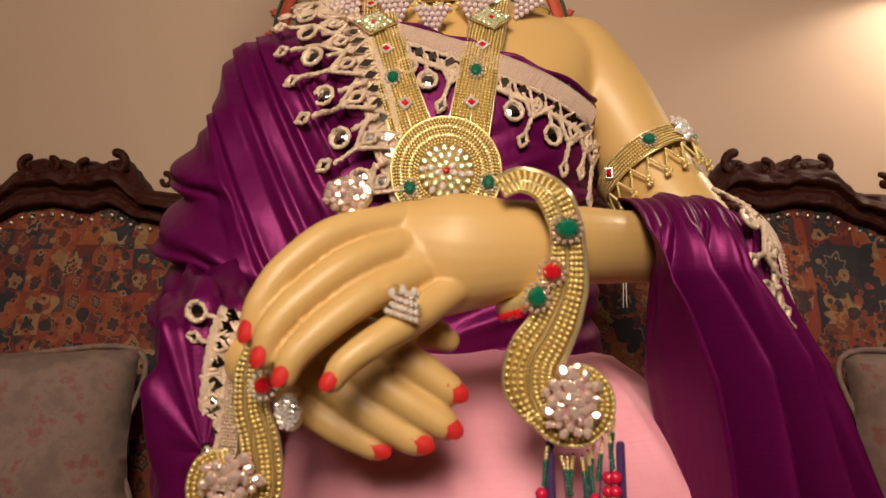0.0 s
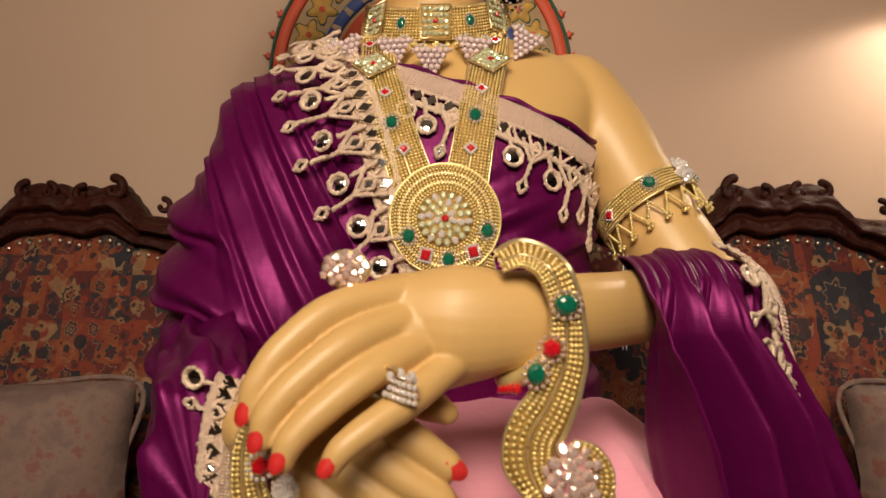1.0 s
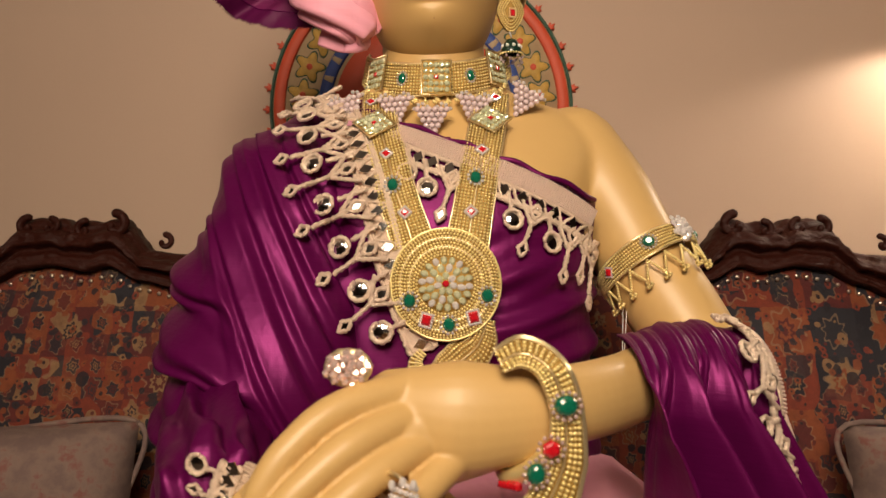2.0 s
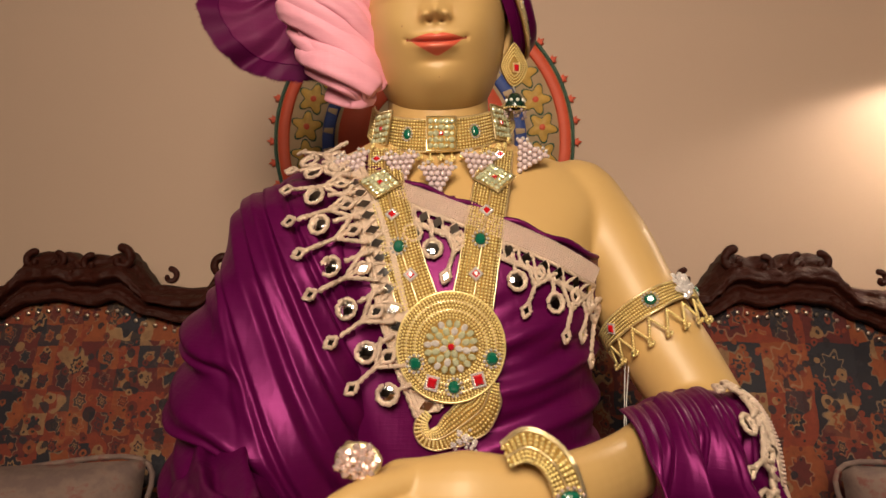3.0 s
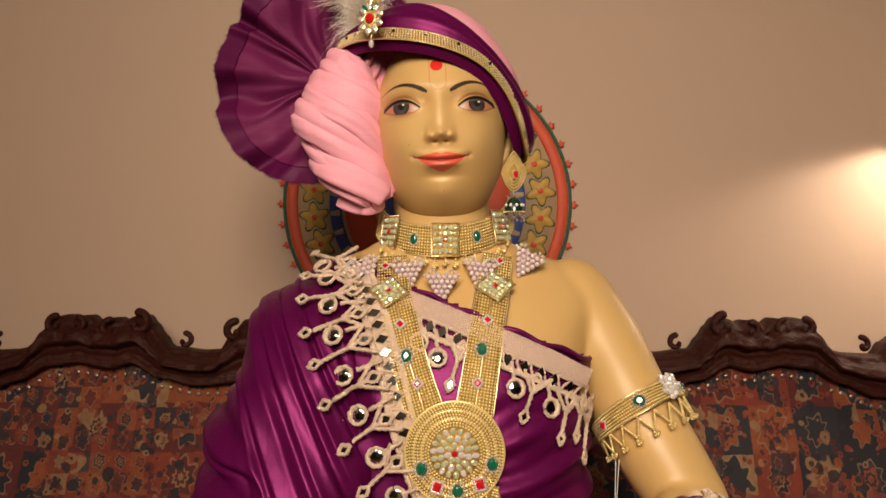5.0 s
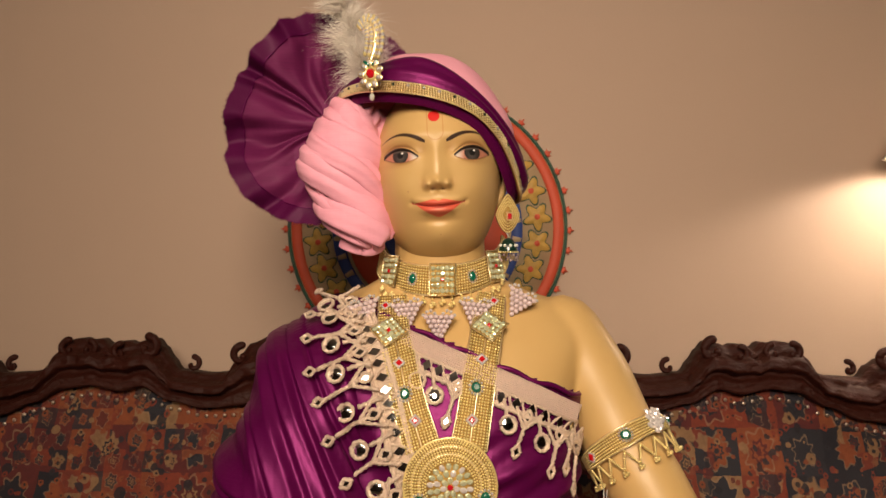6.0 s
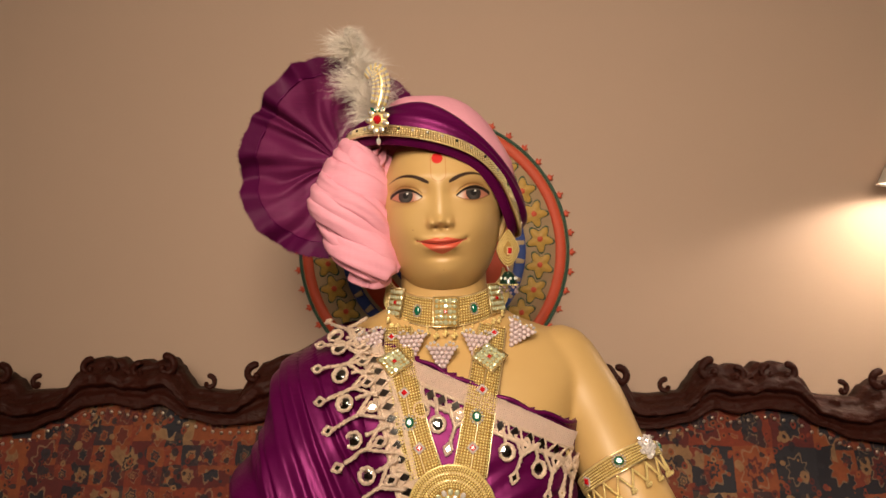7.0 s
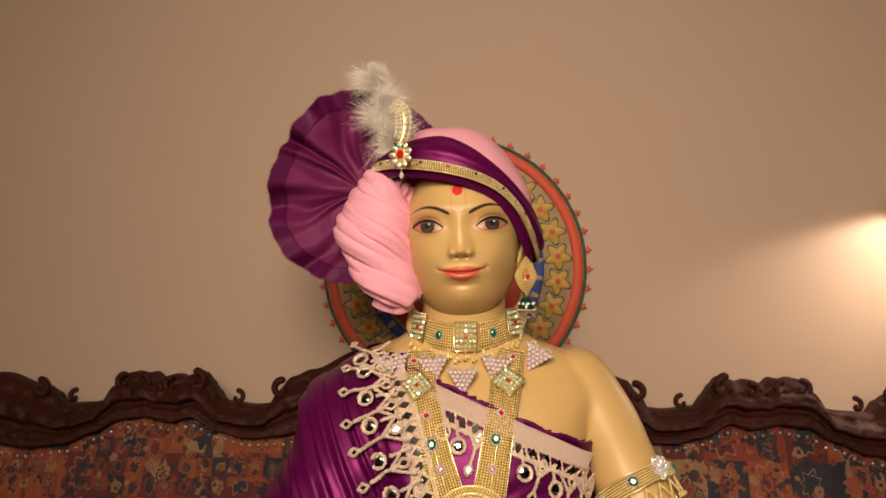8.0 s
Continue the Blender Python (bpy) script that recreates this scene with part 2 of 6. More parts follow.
def grid_into(bm, rows, close_u=False, close_v=False):
    """Quads over rows of points."""
    vs = [[bm.verts.new(p) for p in row] for row in rows]
    nr, nc = len(vs), len(vs[0])
    for i in range(nr if close_v else nr - 1):
        for j in range(nc if close_u else nc - 1):
            bm.faces.new((vs[i][j], vs[i][(j + 1) % nc], vs[(i + 1) % nr][(j + 1) % nc], vs[(i + 1) % nr][j]))
    return vs


def spline(points, n):
    """n points along a smooth curve through the given ones."""
    pts = [V(p) for p in points]
    out = []
    for k in range(n):
        f = k / (n - 1) * (len(pts) - 1)
        i = min(int(f), len(pts) - 2)
        t = f - i
        a, b, c, d = pts[max(i - 1, 0)], pts[i], pts[i + 1], pts[min(i + 2, len(pts) - 1)]
        out.append(0.5 * (2 * b + (c - a) * t + (2 * a - 5 * b + 4 * c - d) * t * t + (3 * b - a - 3 * c + d) * t ** 3))
    return out


def even(points, step):
    """Points an even step apart along a polyline."""
    out, left = [points[0]], 0.0
    for a, b in zip(points, points[1:]):
        span = (b - a).length
        at = step - left
        while at <= span:
            out.append(a.lerp(b, at / span))
            at += step
        left = span - (at - step)
    return out


def curve_value(stops, x):
    """Smooth value between (x, value) stops."""
    if x <= stops[0][0]:
        return stops[0][1]
    for (a, va), (b, vb) in zip(stops, stops[1:]):
        if x <= b:
            f = (x - a) / (b - a)
            return va + (vb - va) * f * f * (3 - 2 * f)
    return stops[-1][1]


def flowing(stops, x):
    """A value between (x, value) stops along a curve with no flats at the stops."""
    xs, ys = [a for a, _ in stops], [b for _, b in stops]
    if x <= xs[0] or x >= xs[-1]:
        return ys[0] if x <= xs[0] else ys[-1]
    i = max(k for k in range(len(xs) - 1) if xs[k] <= x)

    def slope(k):
        lo, hi = max(k - 1, 0), min(k + 1, len(xs) - 1)
        return (ys[hi] - ys[lo]) / (xs[hi] - xs[lo])

    w = xs[i + 1] - xs[i]
    f = (x - xs[i]) / w
    return (2 * f ** 3 - 3 * f * f + 1) * ys[i] + (f ** 3 - 2 * f * f + f) * w * slope(i) + (3 * f * f - 2 * f ** 3) * ys[i + 1] + (f ** 3 - f * f) * w * slope(i + 1)


@functools.lru_cache(maxsize=4000)
def trunk_row(z):
    return tuple(flowing([(row[0], row[k]) for row in TORSO], z) for k in range(1, 5))


def tube_into(bm, pts, radii, seg=14, flat=1.0, up=V((0, -1, 0))):
    """A closed round-ended tube along pts; flat squeezes it along up."""
    n = len(pts)
    rad = [radii] * n if isinstance(radii, (int, float)) else [curve_value([(i / (len(radii) - 1), r) for i, r in enumerate(radii)], k / (n - 1)) for k in range(n)]
    rows = []
    first, last = (pts[1] - pts[0]).normalized(), (pts[-1] - pts[-2]).normalized()
    path = [(pts[0] - first * rad[0] * c, rad[0] * s) for c, s in ((0.98, 0.2), (0.8, 0.6), (0.45, 0.89))] + list(zip(pts, rad))
    path += [(pts[-1] + last * rad[-1] * c, rad[-1] * s) for c, s in ((0.45, 0.89), (0.8, 0.6), (0.98, 0.2))]
    for k, (p, r) in enumerate(path):
        way = (path[min(k + 1, len(path) - 1)][0] - path[max(k - 1, 0)][0]).normalized()
        side = way.cross(up)
        side = side.normalized() if side.length > 1e-4 else V((1, 0, 0))
        top = side.cross(way).normalized()
        rows.append([p + r * (math.cos(a) * side + flat * math.sin(a) * top) for a in (2 * math.pi * j / seg for j in range(seg))])
    vs = grid_into(bm, rows, close_u=True)
    bm.faces.new(vs[0][::-1]), bm.faces.new(vs[-1])


def tube(pts, radii, seg=14, flat=1.0):
    bm = bmesh.new()
    tube_into(bm, [V(p) for p in pts], radii, seg, flat)
    return bm


def ball_template(sub):
    bm = bmesh.new()
    bmesh.ops.create_icosphere(bm, subdivisions=sub, radius=1)
    vs, fs = np.array([v.co[:] for v in bm.verts]), np.array([[v.index for v in f.verts] for f in bm.faces])
    bm.free()
    return vs, fs


BALLS = {1: ball_template(1), 2: ball_template(2)}


def beads(name, centres, r, sub=1, squash=(1, 1, 1)):
    """Many small balls in one mesh."""
    vs, fs = BALLS[sub]
    c = np.array([p[:] for p in centres])
    rr = np.array(r if hasattr(r, "__len__") else [r] * len(c))
    verts = (c[:, None, :] + rr[:, None, None] * vs[None] * np.array(squash)).reshape(-1, 3)
    faces = (fs[None] + (np.arange(len(c)) * len(vs))[:, None, None]).reshape(-1, 3)
    me = bpy.data.meshes.new(name)
    me.from_pydata(verts.tolist(), [], faces.tolist())
    return me


def plate(outline, thick, bevel=0.0, dome=0.0):
    """A flat piece from an outline in its own plane, front towards +z."""
    bm = bmesh.new()
    low = [bm.verts.new((x, y, 0)) for x, y in outline]
    mid = [bm.verts.new((x, y, thick - bevel)) for x, y in outline]
    cx, cy = sum(p[0] for p in outline) / len(outline), sum(p[1] for p in outline) / len(outline)
    rows = [low, mid]
    if bevel:
        size = max(math.hypot(x - cx, y - cy) for x, y in outline)
        k = max(0.0, 1 - bevel * 1.5 / size)
        rows.append([bm.verts.new((cx + (x - cx) * k, cy + (y - cy) * k, thick)) for x, y in outline])
    n = len(outline)
    for a, b in zip(rows, rows[1:]):
        for j in range(n):
            bm.faces.new((a[j], a[(j + 1) % n], b[(j + 1) % n], b[j]))
    top = bm.verts.new((cx, cy, thick + dome))
    for j in range(n):
        bm.faces.new((rows[-1][j], rows[-1][(j + 1) % n], top))
    bm.faces.new(low[::-1])
    return bm


def ellipse(rx, ry, n=20, turn=0.0):
    return [(rx * math.cos(2 * math.pi * k / n + turn), ry * math.sin(2 * math.pi * k / n + turn)) for k in range(n)]


def gem(rx, ry, high, n=12, turn=0.0):
    """A faceted cut stone."""
    bm = bmesh.new()
    rings = [[bm.verts.new((x * k, y * k, z)) for x, y in ellipse(rx, ry, n, turn)] for k, z in ((1.0, 0), (1.0, high * 0.35), (0.78, high * 0.8), (0.5, high))]
    for a, b in zip(rings, rings[1:]):
        for j in range(n):
            bm.faces.new((a[j], a[(j + 1) % n], b[(j + 1) % n], b[j]))
    bm.faces.new(rings[-1])
    bm.faces.new(rings[0][::-1])
    return bm


def frame_at(p, normal, turn=0.0):
    """A pose at p whose z is the normal and whose y is as upright as can be."""
    n = normal.normalized()
    right = V((0, 0, 1)).cross(n)
    right = right.normalized() if right.length > 1e-4 else V((1, 0, 0))
    up = n.cross(right)
    m = Matrix((right, up, n)).transposed().to_4x4()
    return Matrix.Translation(p) @ m @ Matrix.Rotation(radians(turn), 4, "Z")


def smooth_noise(x, y, z):
    return noise.noise(V((x, y, z)))


# ---- the room ----
# only the back wall is in view; the others are added dark
for wall_name, dims in {"wall_back": (-3.2, 3.2, 1.40, 1.55, 0, 2.8), "wall_front": (-3.2, 3.2, -3.65, -3.5, 0, 2.8),
                        "wall_left": (-3.35, -3.2, -3.65, 1.55, 0, 2.8), "wall_right": (3.2, 3.35, -3.65, 1.55, 0, 2.8)}.items():
    tagged(part(wall_name, box(*dims), PLASTER if wall_name == "wall_back" else DIM_WALL, smooth=False), "warm beige painted plaster wall" if wall_name == "wall_back" else "unseen room wall, dark brown for a dim room", "wall", kind="structure")
tagged(part("floor", box(-3.35, 3.35, -3.65, 1.55, -0.1, 0), FLOORING, smooth=False), "brown tiled floor of the room", "floor", kind="structure")
tagged(part("ceiling", box(-3.35, 3.35, -3.65, 1.55, 2.8, 2.9), CEILING, smooth=False), "white painted ceiling", "ceiling", kind="structure")


# unseen fixture made up for the fill lamp
def added_ceiling_fill(x, y):
    t = thing("added_ceiling_fill", "white square ceiling light, added as unseen fill", "ceiling light", (x, y, 2.8), "ceiling lights")
    part("frame", box(x - 0.32, x + 0.32, y - 0.32, y + 0.32, 2.74, 2.8, 0.01), LAMP_WHITE, t)
    part("diffuser", box(x - 0.28, x + 0.28, y - 0.28, y + 0.28, 2.725, 2.738, 0.004), DIFFUSER, t, "glowing warm diffuser")


added_ceiling_fill(-1.5, -1.6)


# added fixture for the key light, unseen behind the camera
def added_key_panel():
    t = thing("added_key_panel", "unseen white lamp panel added to light the statue", "hanging lamp", (-0.10, -1.00, 2.8))
    part("frame", box(-0.45, 0.45, -0.45, 0.45, 0.02, 0.07, 0.01), LAMP_WHITE, t, m=KEY_PANEL)
    part("diffuser", box(-0.42, 0.42, -0.42, 0.42, 0.006, 0.018, 0.004), DIFFUSER, t, "glowing warm diffuser", m=KEY_PANEL)
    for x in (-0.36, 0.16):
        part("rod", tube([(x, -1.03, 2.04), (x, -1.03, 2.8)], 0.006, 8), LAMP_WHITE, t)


added_key_panel()


def wall_sconce():
    x, z = 0.965, 1.40
    t = thing("wall_sconce", "white wall sconce with a dome shade, lit, on the plaster wall", "wall lamp", (x, 1.40, z))
    part("back_plate", plate(ellipse(0.045, 0.06, 24), 0.015, 0.004), LAMP_WHITE, t, m=frame_at(V((x, 1.398, z + 0.07)), V((0, -1, 0))))
    part("arm", tube(spline([(x, 1.39, z + 0.07), (x, 1.33, z + 0.11), (x, 1.27, z + 0.08), (x, 1.27, z + 0.03)], 14), 0.008), LAMP_WHITE, t)
    bm = bmesh.new()
    rows = []
    for rr, zz in ((0.012, 0.085), (0.05, 0.08), (0.095, 0.050), (0.130, -0.005), (0.146, -0.045), (0.150, -0.047), (0.142, -0.044), (0.125, -0.005), (0.09, 0.044), (0.012, 0.076)):
        rows.append([(x + rr * math.cos(a), 1.24 + 0.80 * rr * math.sin(a), z + zz) for a in (2 * math.pi * k / 28 for k in range(28))])
    grid_into(bm, rows, close_u=True)
    part("shade", bm, LAMP_WHITE, t, "white dome shade with a rolled rim")
    bulb = part("bulb", beads("bulb", [V((x, 1.25, z + 0.052))], 0.018, 2), BULB, t)
    part("cap", tube([(x, 1.25, z + 0.066), (x, 1.25, z + 0.076)], 0.011), GOLD, bulb)


wall_sconce()

# ---- the wall disc ----


def wall_disc():
    cx, cz, y = -0.04, 1.217, 1.398
    t = thing("wall_mandala", "round folk-art mandala with red, blue and yellow painted rings", "wall decoration", (cx, 1.40, cz))
    red = mat("orange_red_paint", (0.62, 0.085, 0.035), 0.55, 0, 0.15, 40, 0.3, 500)
    cream = mat("cream_paint", (0.50, 0.37, 0.22), 0.6, 0, 0.25, 40, 0.3, 500)
    blue = mat("blue_paint", (0.04, 0.08, 0.30), 0.55, 0, 0.25, 60, 0.3, 500)
    yellow = mat("yellow_paint", (0.54, 0.33, 0.07), 0.55, 0, 0.5, 90, 0.3, 500)
    green = mat("dark_green_paint", (0.03, 0.09, 0.06), 0.6, 0, 0.2, 60, 0.3, 500)
    base = frame_at(V((cx, y, cz)), V((0, -1, 0)))

    def ring(name, r0, r1, high, material, label=""):
        bm = bmesh.new()
        rows = [[(r * math.cos(a), r * math.sin(a), h) for a in (2 * math.pi * k / 96 for k in range(96))] for r, h in ((r0, 0), (r0, high * 0.8), (r0 + 0.002, high), (r1 - 0.002, high), (r1, high * 0.8), (r1, 0))]
        grid_into(bm, rows, close_u=True)
        part(name, bm, material, t, label, m=base)

    part("board", plate(ellipse(0.285, 0.285, 96), 0.006), cream, t, "cream board", m=base)
    ring("edge", 0.281, 0.287, 0.011, green, "dark green edge")
    ring("band", 0.258, 0.279, 0.013, red, "orange-red band")
    ring("band", 0.172, 0.195, 0.012, blue, "blue band")
    ring("band", 0.105, 0.165, 0.010, red, "red inner band")
    ring("band", 0.068, 0.092, 0.010, blue, "blue inner band")
    part("centre", plate(ellipse(0.05, 0.05, 32), 0.012, 0.003), yellow, t, m=base)
    flower = [(0.029 * (0.78 + 0.22 * math.cos(5 * a)) * math.cos(a), 0.029 * (0.78 + 0.22 * math.cos(5 * a)) * math.sin(a)) for a in (2 * math.pi * k / 40 for k in range(40))]
    me_flower = as_mesh("flower", plate(flower, 0.0075, 0.001))
    me_outline = as_mesh("flower_outline", plate([(1.12 * a, 1.12 * b) for a, b in flower], 0.0066, 0.0005))
    me_heart = as_mesh("heart", plate(ellipse(0.006, 0.006, 12), 0.0090, 0.001))
    me_leaf = as_mesh("leaf", plate([(-0.004, -0.003), (-0.008, 0.006), (-0.003, 0.005), (0, 0.013), (0.003, 0.005), (0.008, 0.006), (0.004, -0.003)], 0.006, 0.001))
    me_dash = as_mesh("dash", plate([(-0.006, -0.009), (0.006, -0.009), (0.004, 0.009), (-0.004, 0.009)], 0.0135, 0.001))
    for me, material in ((me_flower, yellow), (me_outline, green), (me_heart, red), (me_leaf, red), (me_dash, cream)):
        me.materials.append(material)
    for k in range(26):
        spin = Matrix.Rotation(2 * math.pi * k / 26, 4, "Z")
        part("flower", me_flower, yellow, t, m=base @ spin @ Matrix.Translation((0, 0.2265, 0)))
        part("flower_outline", me_outline, green, t, m=base @ spin @ Matrix.Translation((0, 0.2265, 0)))
        part("heart", me_heart, red, t, m=base @ spin @ Matrix.Translation((0, 0.2265, 0)))
    for k in range(44):
        part("leaf", me_leaf, red, t, m=base @ Matrix.Rotation(2 * math.pi * k / 44, 4, "Z") @ Matrix.Translation((0, 0.289, 0)))
    for k in range(30):
        part("dash", me_dash, cream, t, m=base @ Matrix.Rotation(2 * math.pi * k / 30, 4, "Z") @ Matrix.Translation((0, 0.1835, 0)))
    for k in range(12):
        part("flower", me_flower, yellow, t, m=base @ Matrix.Rotation(2 * math.pi * (k + 0.5) / 12, 4, "Z") @ Matrix.Translation((0, 0.135, 0.002)))


wall_disc()

# ---- the sofa ----
SOFA_X = -0.030
CREST = [(0.0, 1.10), (0.2, 1.06), (0.30, 1.02), (0.338, 1.006), (0.362, 0.980), (0.380, 0.953), (0.41, 0.951), (0.470, 0.957), (0.489, 0.978), (0.504, 0.997), (0.520, 1.013), (0.538, 1.011), (0.558, 1.004), (0.572, 1.009), (0.590, 1.008),
         (0.602, 0.999), (0.625, 1.013), (0.645, 1.010), (0.660, 1.014), (0.684, 1.010), (0.703, 0.986), (0.722, 0.956), (0.755, 0.951), (0.803, 0.949), (0.826, 0.970), (0.85, 0.982), (0.95, 1.008), (1.15, 1.0), (1.30, 0.93)]
SEAM = [(0.0, 1.0), (0.25, 0.93), (0.35, 0.90), (0.41, 0.898), (0.47, 0.91), (0.53, 0.933), (0.565, 0.924), (0.62, 0.934), (0.67, 0.928), (0.72, 0.905), (0.78, 0.882), (0.85, 0.872), (1.0, 0.89), (1.2, 0.86), (1.30, 0.83)]


def sofa():
    t = thing("sofa", "carved dark rosewood sofa with patchwork carpet upholstery", "sofa", (SOFA_X, 0.85, 0))

    def lean(z):
        return 1.245 - 0.29 * (0.92 - z)

    bm = bmesh.new()
    n, m = 420, 22
    rows = []
    for i in range(m + 1):
        v = i / m
        row = []
        for j in range(n + 1):
            u = -1.3 + 2.6 * j / n
            a, b = curve_value(SEAM, abs(u)), curve_value(CREST, abs(u)) - 0.007
            z = a - 0.012 + (b - a + 0.012) * v
            mould = 0.014 * math.sin(v * math.pi * 4.0) + 0.006 * math.sin(v * math.pi * 9)
            bulge = 0.035 * math.sin(math.pi * min(1, v * 1.02)) ** 0.5
            carve = (0.009 * smooth_noise(abs(u) * 34, z * 44, 3) + 0.0016 * math.sin(170 * u + 60 * z)) * min(1, v * 3) * (1 if v > 0.42 else 0.15) * min(1, (1.001 - v) * 6)
            row.append((SOFA_X + u, lean(z) - bulge - mould * (1 - v) ** 0.4 - carve, z))
        rows.append(row)
    for back in range(2):
        rows.append([(p[0], lean(p[2]) + 0.030, p[2] - 0.002) for p in (rows[m] if back == 0 else rows[0])])
    grid_into(bm, rows, close_v=True)
    rail = part("crest_rail", bm, WOOD, t, "scrolled and carved top rail")

    def scroll(u, z, r, turn, side):
        pts = []
        for k in range(26):
            a = k / 25 * 4.6 * turn + (math.pi / 2 if turn > 0 else math.pi / 2)
            rr = r * (1 - 0.72 * k / 25)
            pts.append(V((SOFA_X + side * u + rr * math.cos(a) * side, lean(z) - 0.020 - 0.010 * k / 25, z + rr * math.sin(a))))
        part("scroll", tube(pts, [r * 0.42, r * 0.38, r * 0.34], 10), WOOD, rail)

    for side in (-1, 1):
        for u, z, r, turn in ((0.436, 0.964, 0.013, 1), (0.768, 0.962, 0.013, -1), (0.523, 0.993, 0.020, 1), (0.575, 0.985, 0.015, -1), (0.600, 0.972, 0.012, 1), (0.632, 0.990, 0.014, 1), (0.672, 0.990, 0.016, -1),
                              (0.350, 0.980, 0.018, -1), (0.842, 0.976, 0.018, 1)):
            scroll(u, z, r, turn, side)

    bm = bmesh.new()
    rows = []
    for i in range(41):
        v = i / 40
        row = []
        for j in range(161):
            u = -1.28 + 2.56 * j / 160
            z = 0.40 + (curve_value(SEAM, abs(u)) - 0.40) * v
            puff = 0.03 * (math.sin(math.pi * min(1, max(0, v))) ** 0.5)
            row.append((SOFA_X + u, lean(z) + 0.004 - puff - 0.003 * smooth_noise(u * 5, z * 5, 0), z))
        rows.append(row)
    grid_into(bm, rows)
    back = part("back_panel", bm, TAPESTRY, t, "worn rust, navy and cream carpet-pattern back")
    me = beads("nail", [V((0, 0, 0))], 0.0036, 2, (1, 0.6, 1))
    me.materials.append(BRASS_NAIL)
    for k in range(150):
        u = -1.24 + 2.48 * k / 149
        z = curve_value(SEAM, abs(u)) - 0.026
        part("nail", me, BRASS_NAIL, back, m=Matrix.Translation((SOFA_X + u, lean(z) - 0.0125, z)))
    part("back_frame", box(SOFA_X - 1.29, SOFA_X + 1.29, 1.262, 1.30, 0.30, 0.80, 0.006), WOOD, t)
    part("seat", box(SOFA_X - 1.22, SOFA_X + 1.22, 0.40, 1.12, 0.30, 0.45, 0.05), TAPESTRY, t, "carpet-pattern seat")
    part("front_rail", box(SOFA_X - 1.26, SOFA_X + 1.26, 0.37, 0.40, 0.20, 0.33, 0.01), WOOD, t)
    for side in (-1, 1):
        x = SOFA_X + side * 1.26
        part("armrest", tube(spline([(x, 1.22, 0.68), (x + side * 0.02, 0.9, 0.70), (x + side * 0.03, 0.55, 0.66), (x, 0.42, 0.56), (x, 0.40, 0.34)], 24), [0.03, 0.035, 0.04, 0.045, 0.04], 12), WOOD, t)
        for y in (0.42, 1.24):
            part("leg", tube(spline([(x - side * 0.03, y, 0.32), (x, y - 0.02, 0.16), (x - side * 0.02, y, 0.02)], 12), [0.04, 0.03, 0.022], 10), WOOD, t)


sofa()


def cushion(x, y, z, w, h, yaw, tilt, label):
    t = thing("cushion", label, "cushion", (x, y, 0.45), "cushions on the sofa")
    bm = bmesh.new()
    for s in (-1, 1):
        rows = []
        for i in range(29):
            row = []
            for j in range(29):
                a, b = -1 + i / 14, -1 + j / 14
                puff = ((1 - a ** 4) * (1 - b ** 4)) ** 0.6
                pinch = 1 - 0.07 * (1 - abs(a * b)) * (abs(a) ** 3 + abs(b) ** 3) * 0.5
                row.append((b * w / 2 * pinch, s * (0.075 * puff + 0.002) + 0.006 * smooth_noise(a * 2.5, b * 2.5, s), a * h / 2 * pinch))
            rows.append(row)
        grid_into(bm, rows)
    bmesh.ops.remove_doubles(bm, verts=bm.verts, dist=0.005)
    m = Matrix.Translation((x, y, z)) @ Matrix.Rotation(radians(yaw), 4, "Z") @ Matrix.Rotation(radians(tilt), 4, "X")
    body = part("cover", bm, CUSHION, t, m=m)
    edge = [(w / 2 * a * 0.985, 0, h / 2 * b * 0.985) for a, b in ((-1, -1), (0, -0.93), (1, -1), (0.93, 0), (1, 1), (0, 0.93), (-1, 1), (-0.93, 0), (-1, -1))]
    part("piping", tube(spline(edge, 60), 0.004, 8), CUSHION, body)


cushion(-0.66, 1.00, 0.575, 0.46, 0.27, 6, -14, "faded beige patterned cushion leaning on the sofa back")
cushion(0.80, 1.00, 0.575, 0.46, 0.26, -6, -14, "faded beige patterned cushion leaning on the sofa back")

# ---- the statue ----
TORSO = [  # z, middle x, half width, middle y, half depth
    (0.45, -0.005, 0.20, 0.86, 0.17), (0.70, -0.008, 0.175, 0.835, 0.140), (0.85, -0.008, 0.165, 0.832, 0.130), (0.95, -0.006, 0.164, 0.838, 0.124), (1.02, -0.004, 0.172, 0.846, 0.110),
    (1.065, -0.004, 0.184, 0.856, 0.092), (1.095, -0.004, 0.178, 0.866, 0.074), (1.119, -0.006, 0.140, 0.874, 0.062), (1.135, -0.008, 0.090, 0.880, 0.058), (1.16, -0.008, 0.070, 0.882, 0.060)]


def torso(z, a, off=0.0):
    """Surface of the trunk at height z and angle a (0 is straight ahead of the figure)."""
    cols = trunk_row(z)
    s, c = math.sin(a), math.cos(a)
    e = 0.78
    return V((cols[0] + (cols[1] + off) * math.copysign(abs(s) ** e, s), cols[2] - (cols[3] + off) * math.copysign(abs(c) ** e, c), z))


def remeshed(bm, voxel, rounds):
    """One smooth closed skin round overlapping volumes."""
    me = as_mesh("raw", bm)
    ob = new("raw", me)
    mod = ob.modifiers.new("skin", "REMESH")
    mod.mode, mod.voxel_size = "VOXEL", voxel
    soft = ob.modifiers.new("soft", "SMOOTH")
    soft.iterations, soft.factor = rounds, 0.5
    out = bpy.data.meshes.new_from_object(ob.evaluated_get(bpy.context.evaluated_depsgraph_get()))
    bpy.data.objects.remove(ob)
    return out


OCHRE = (0.585, 0.385, 0.150)


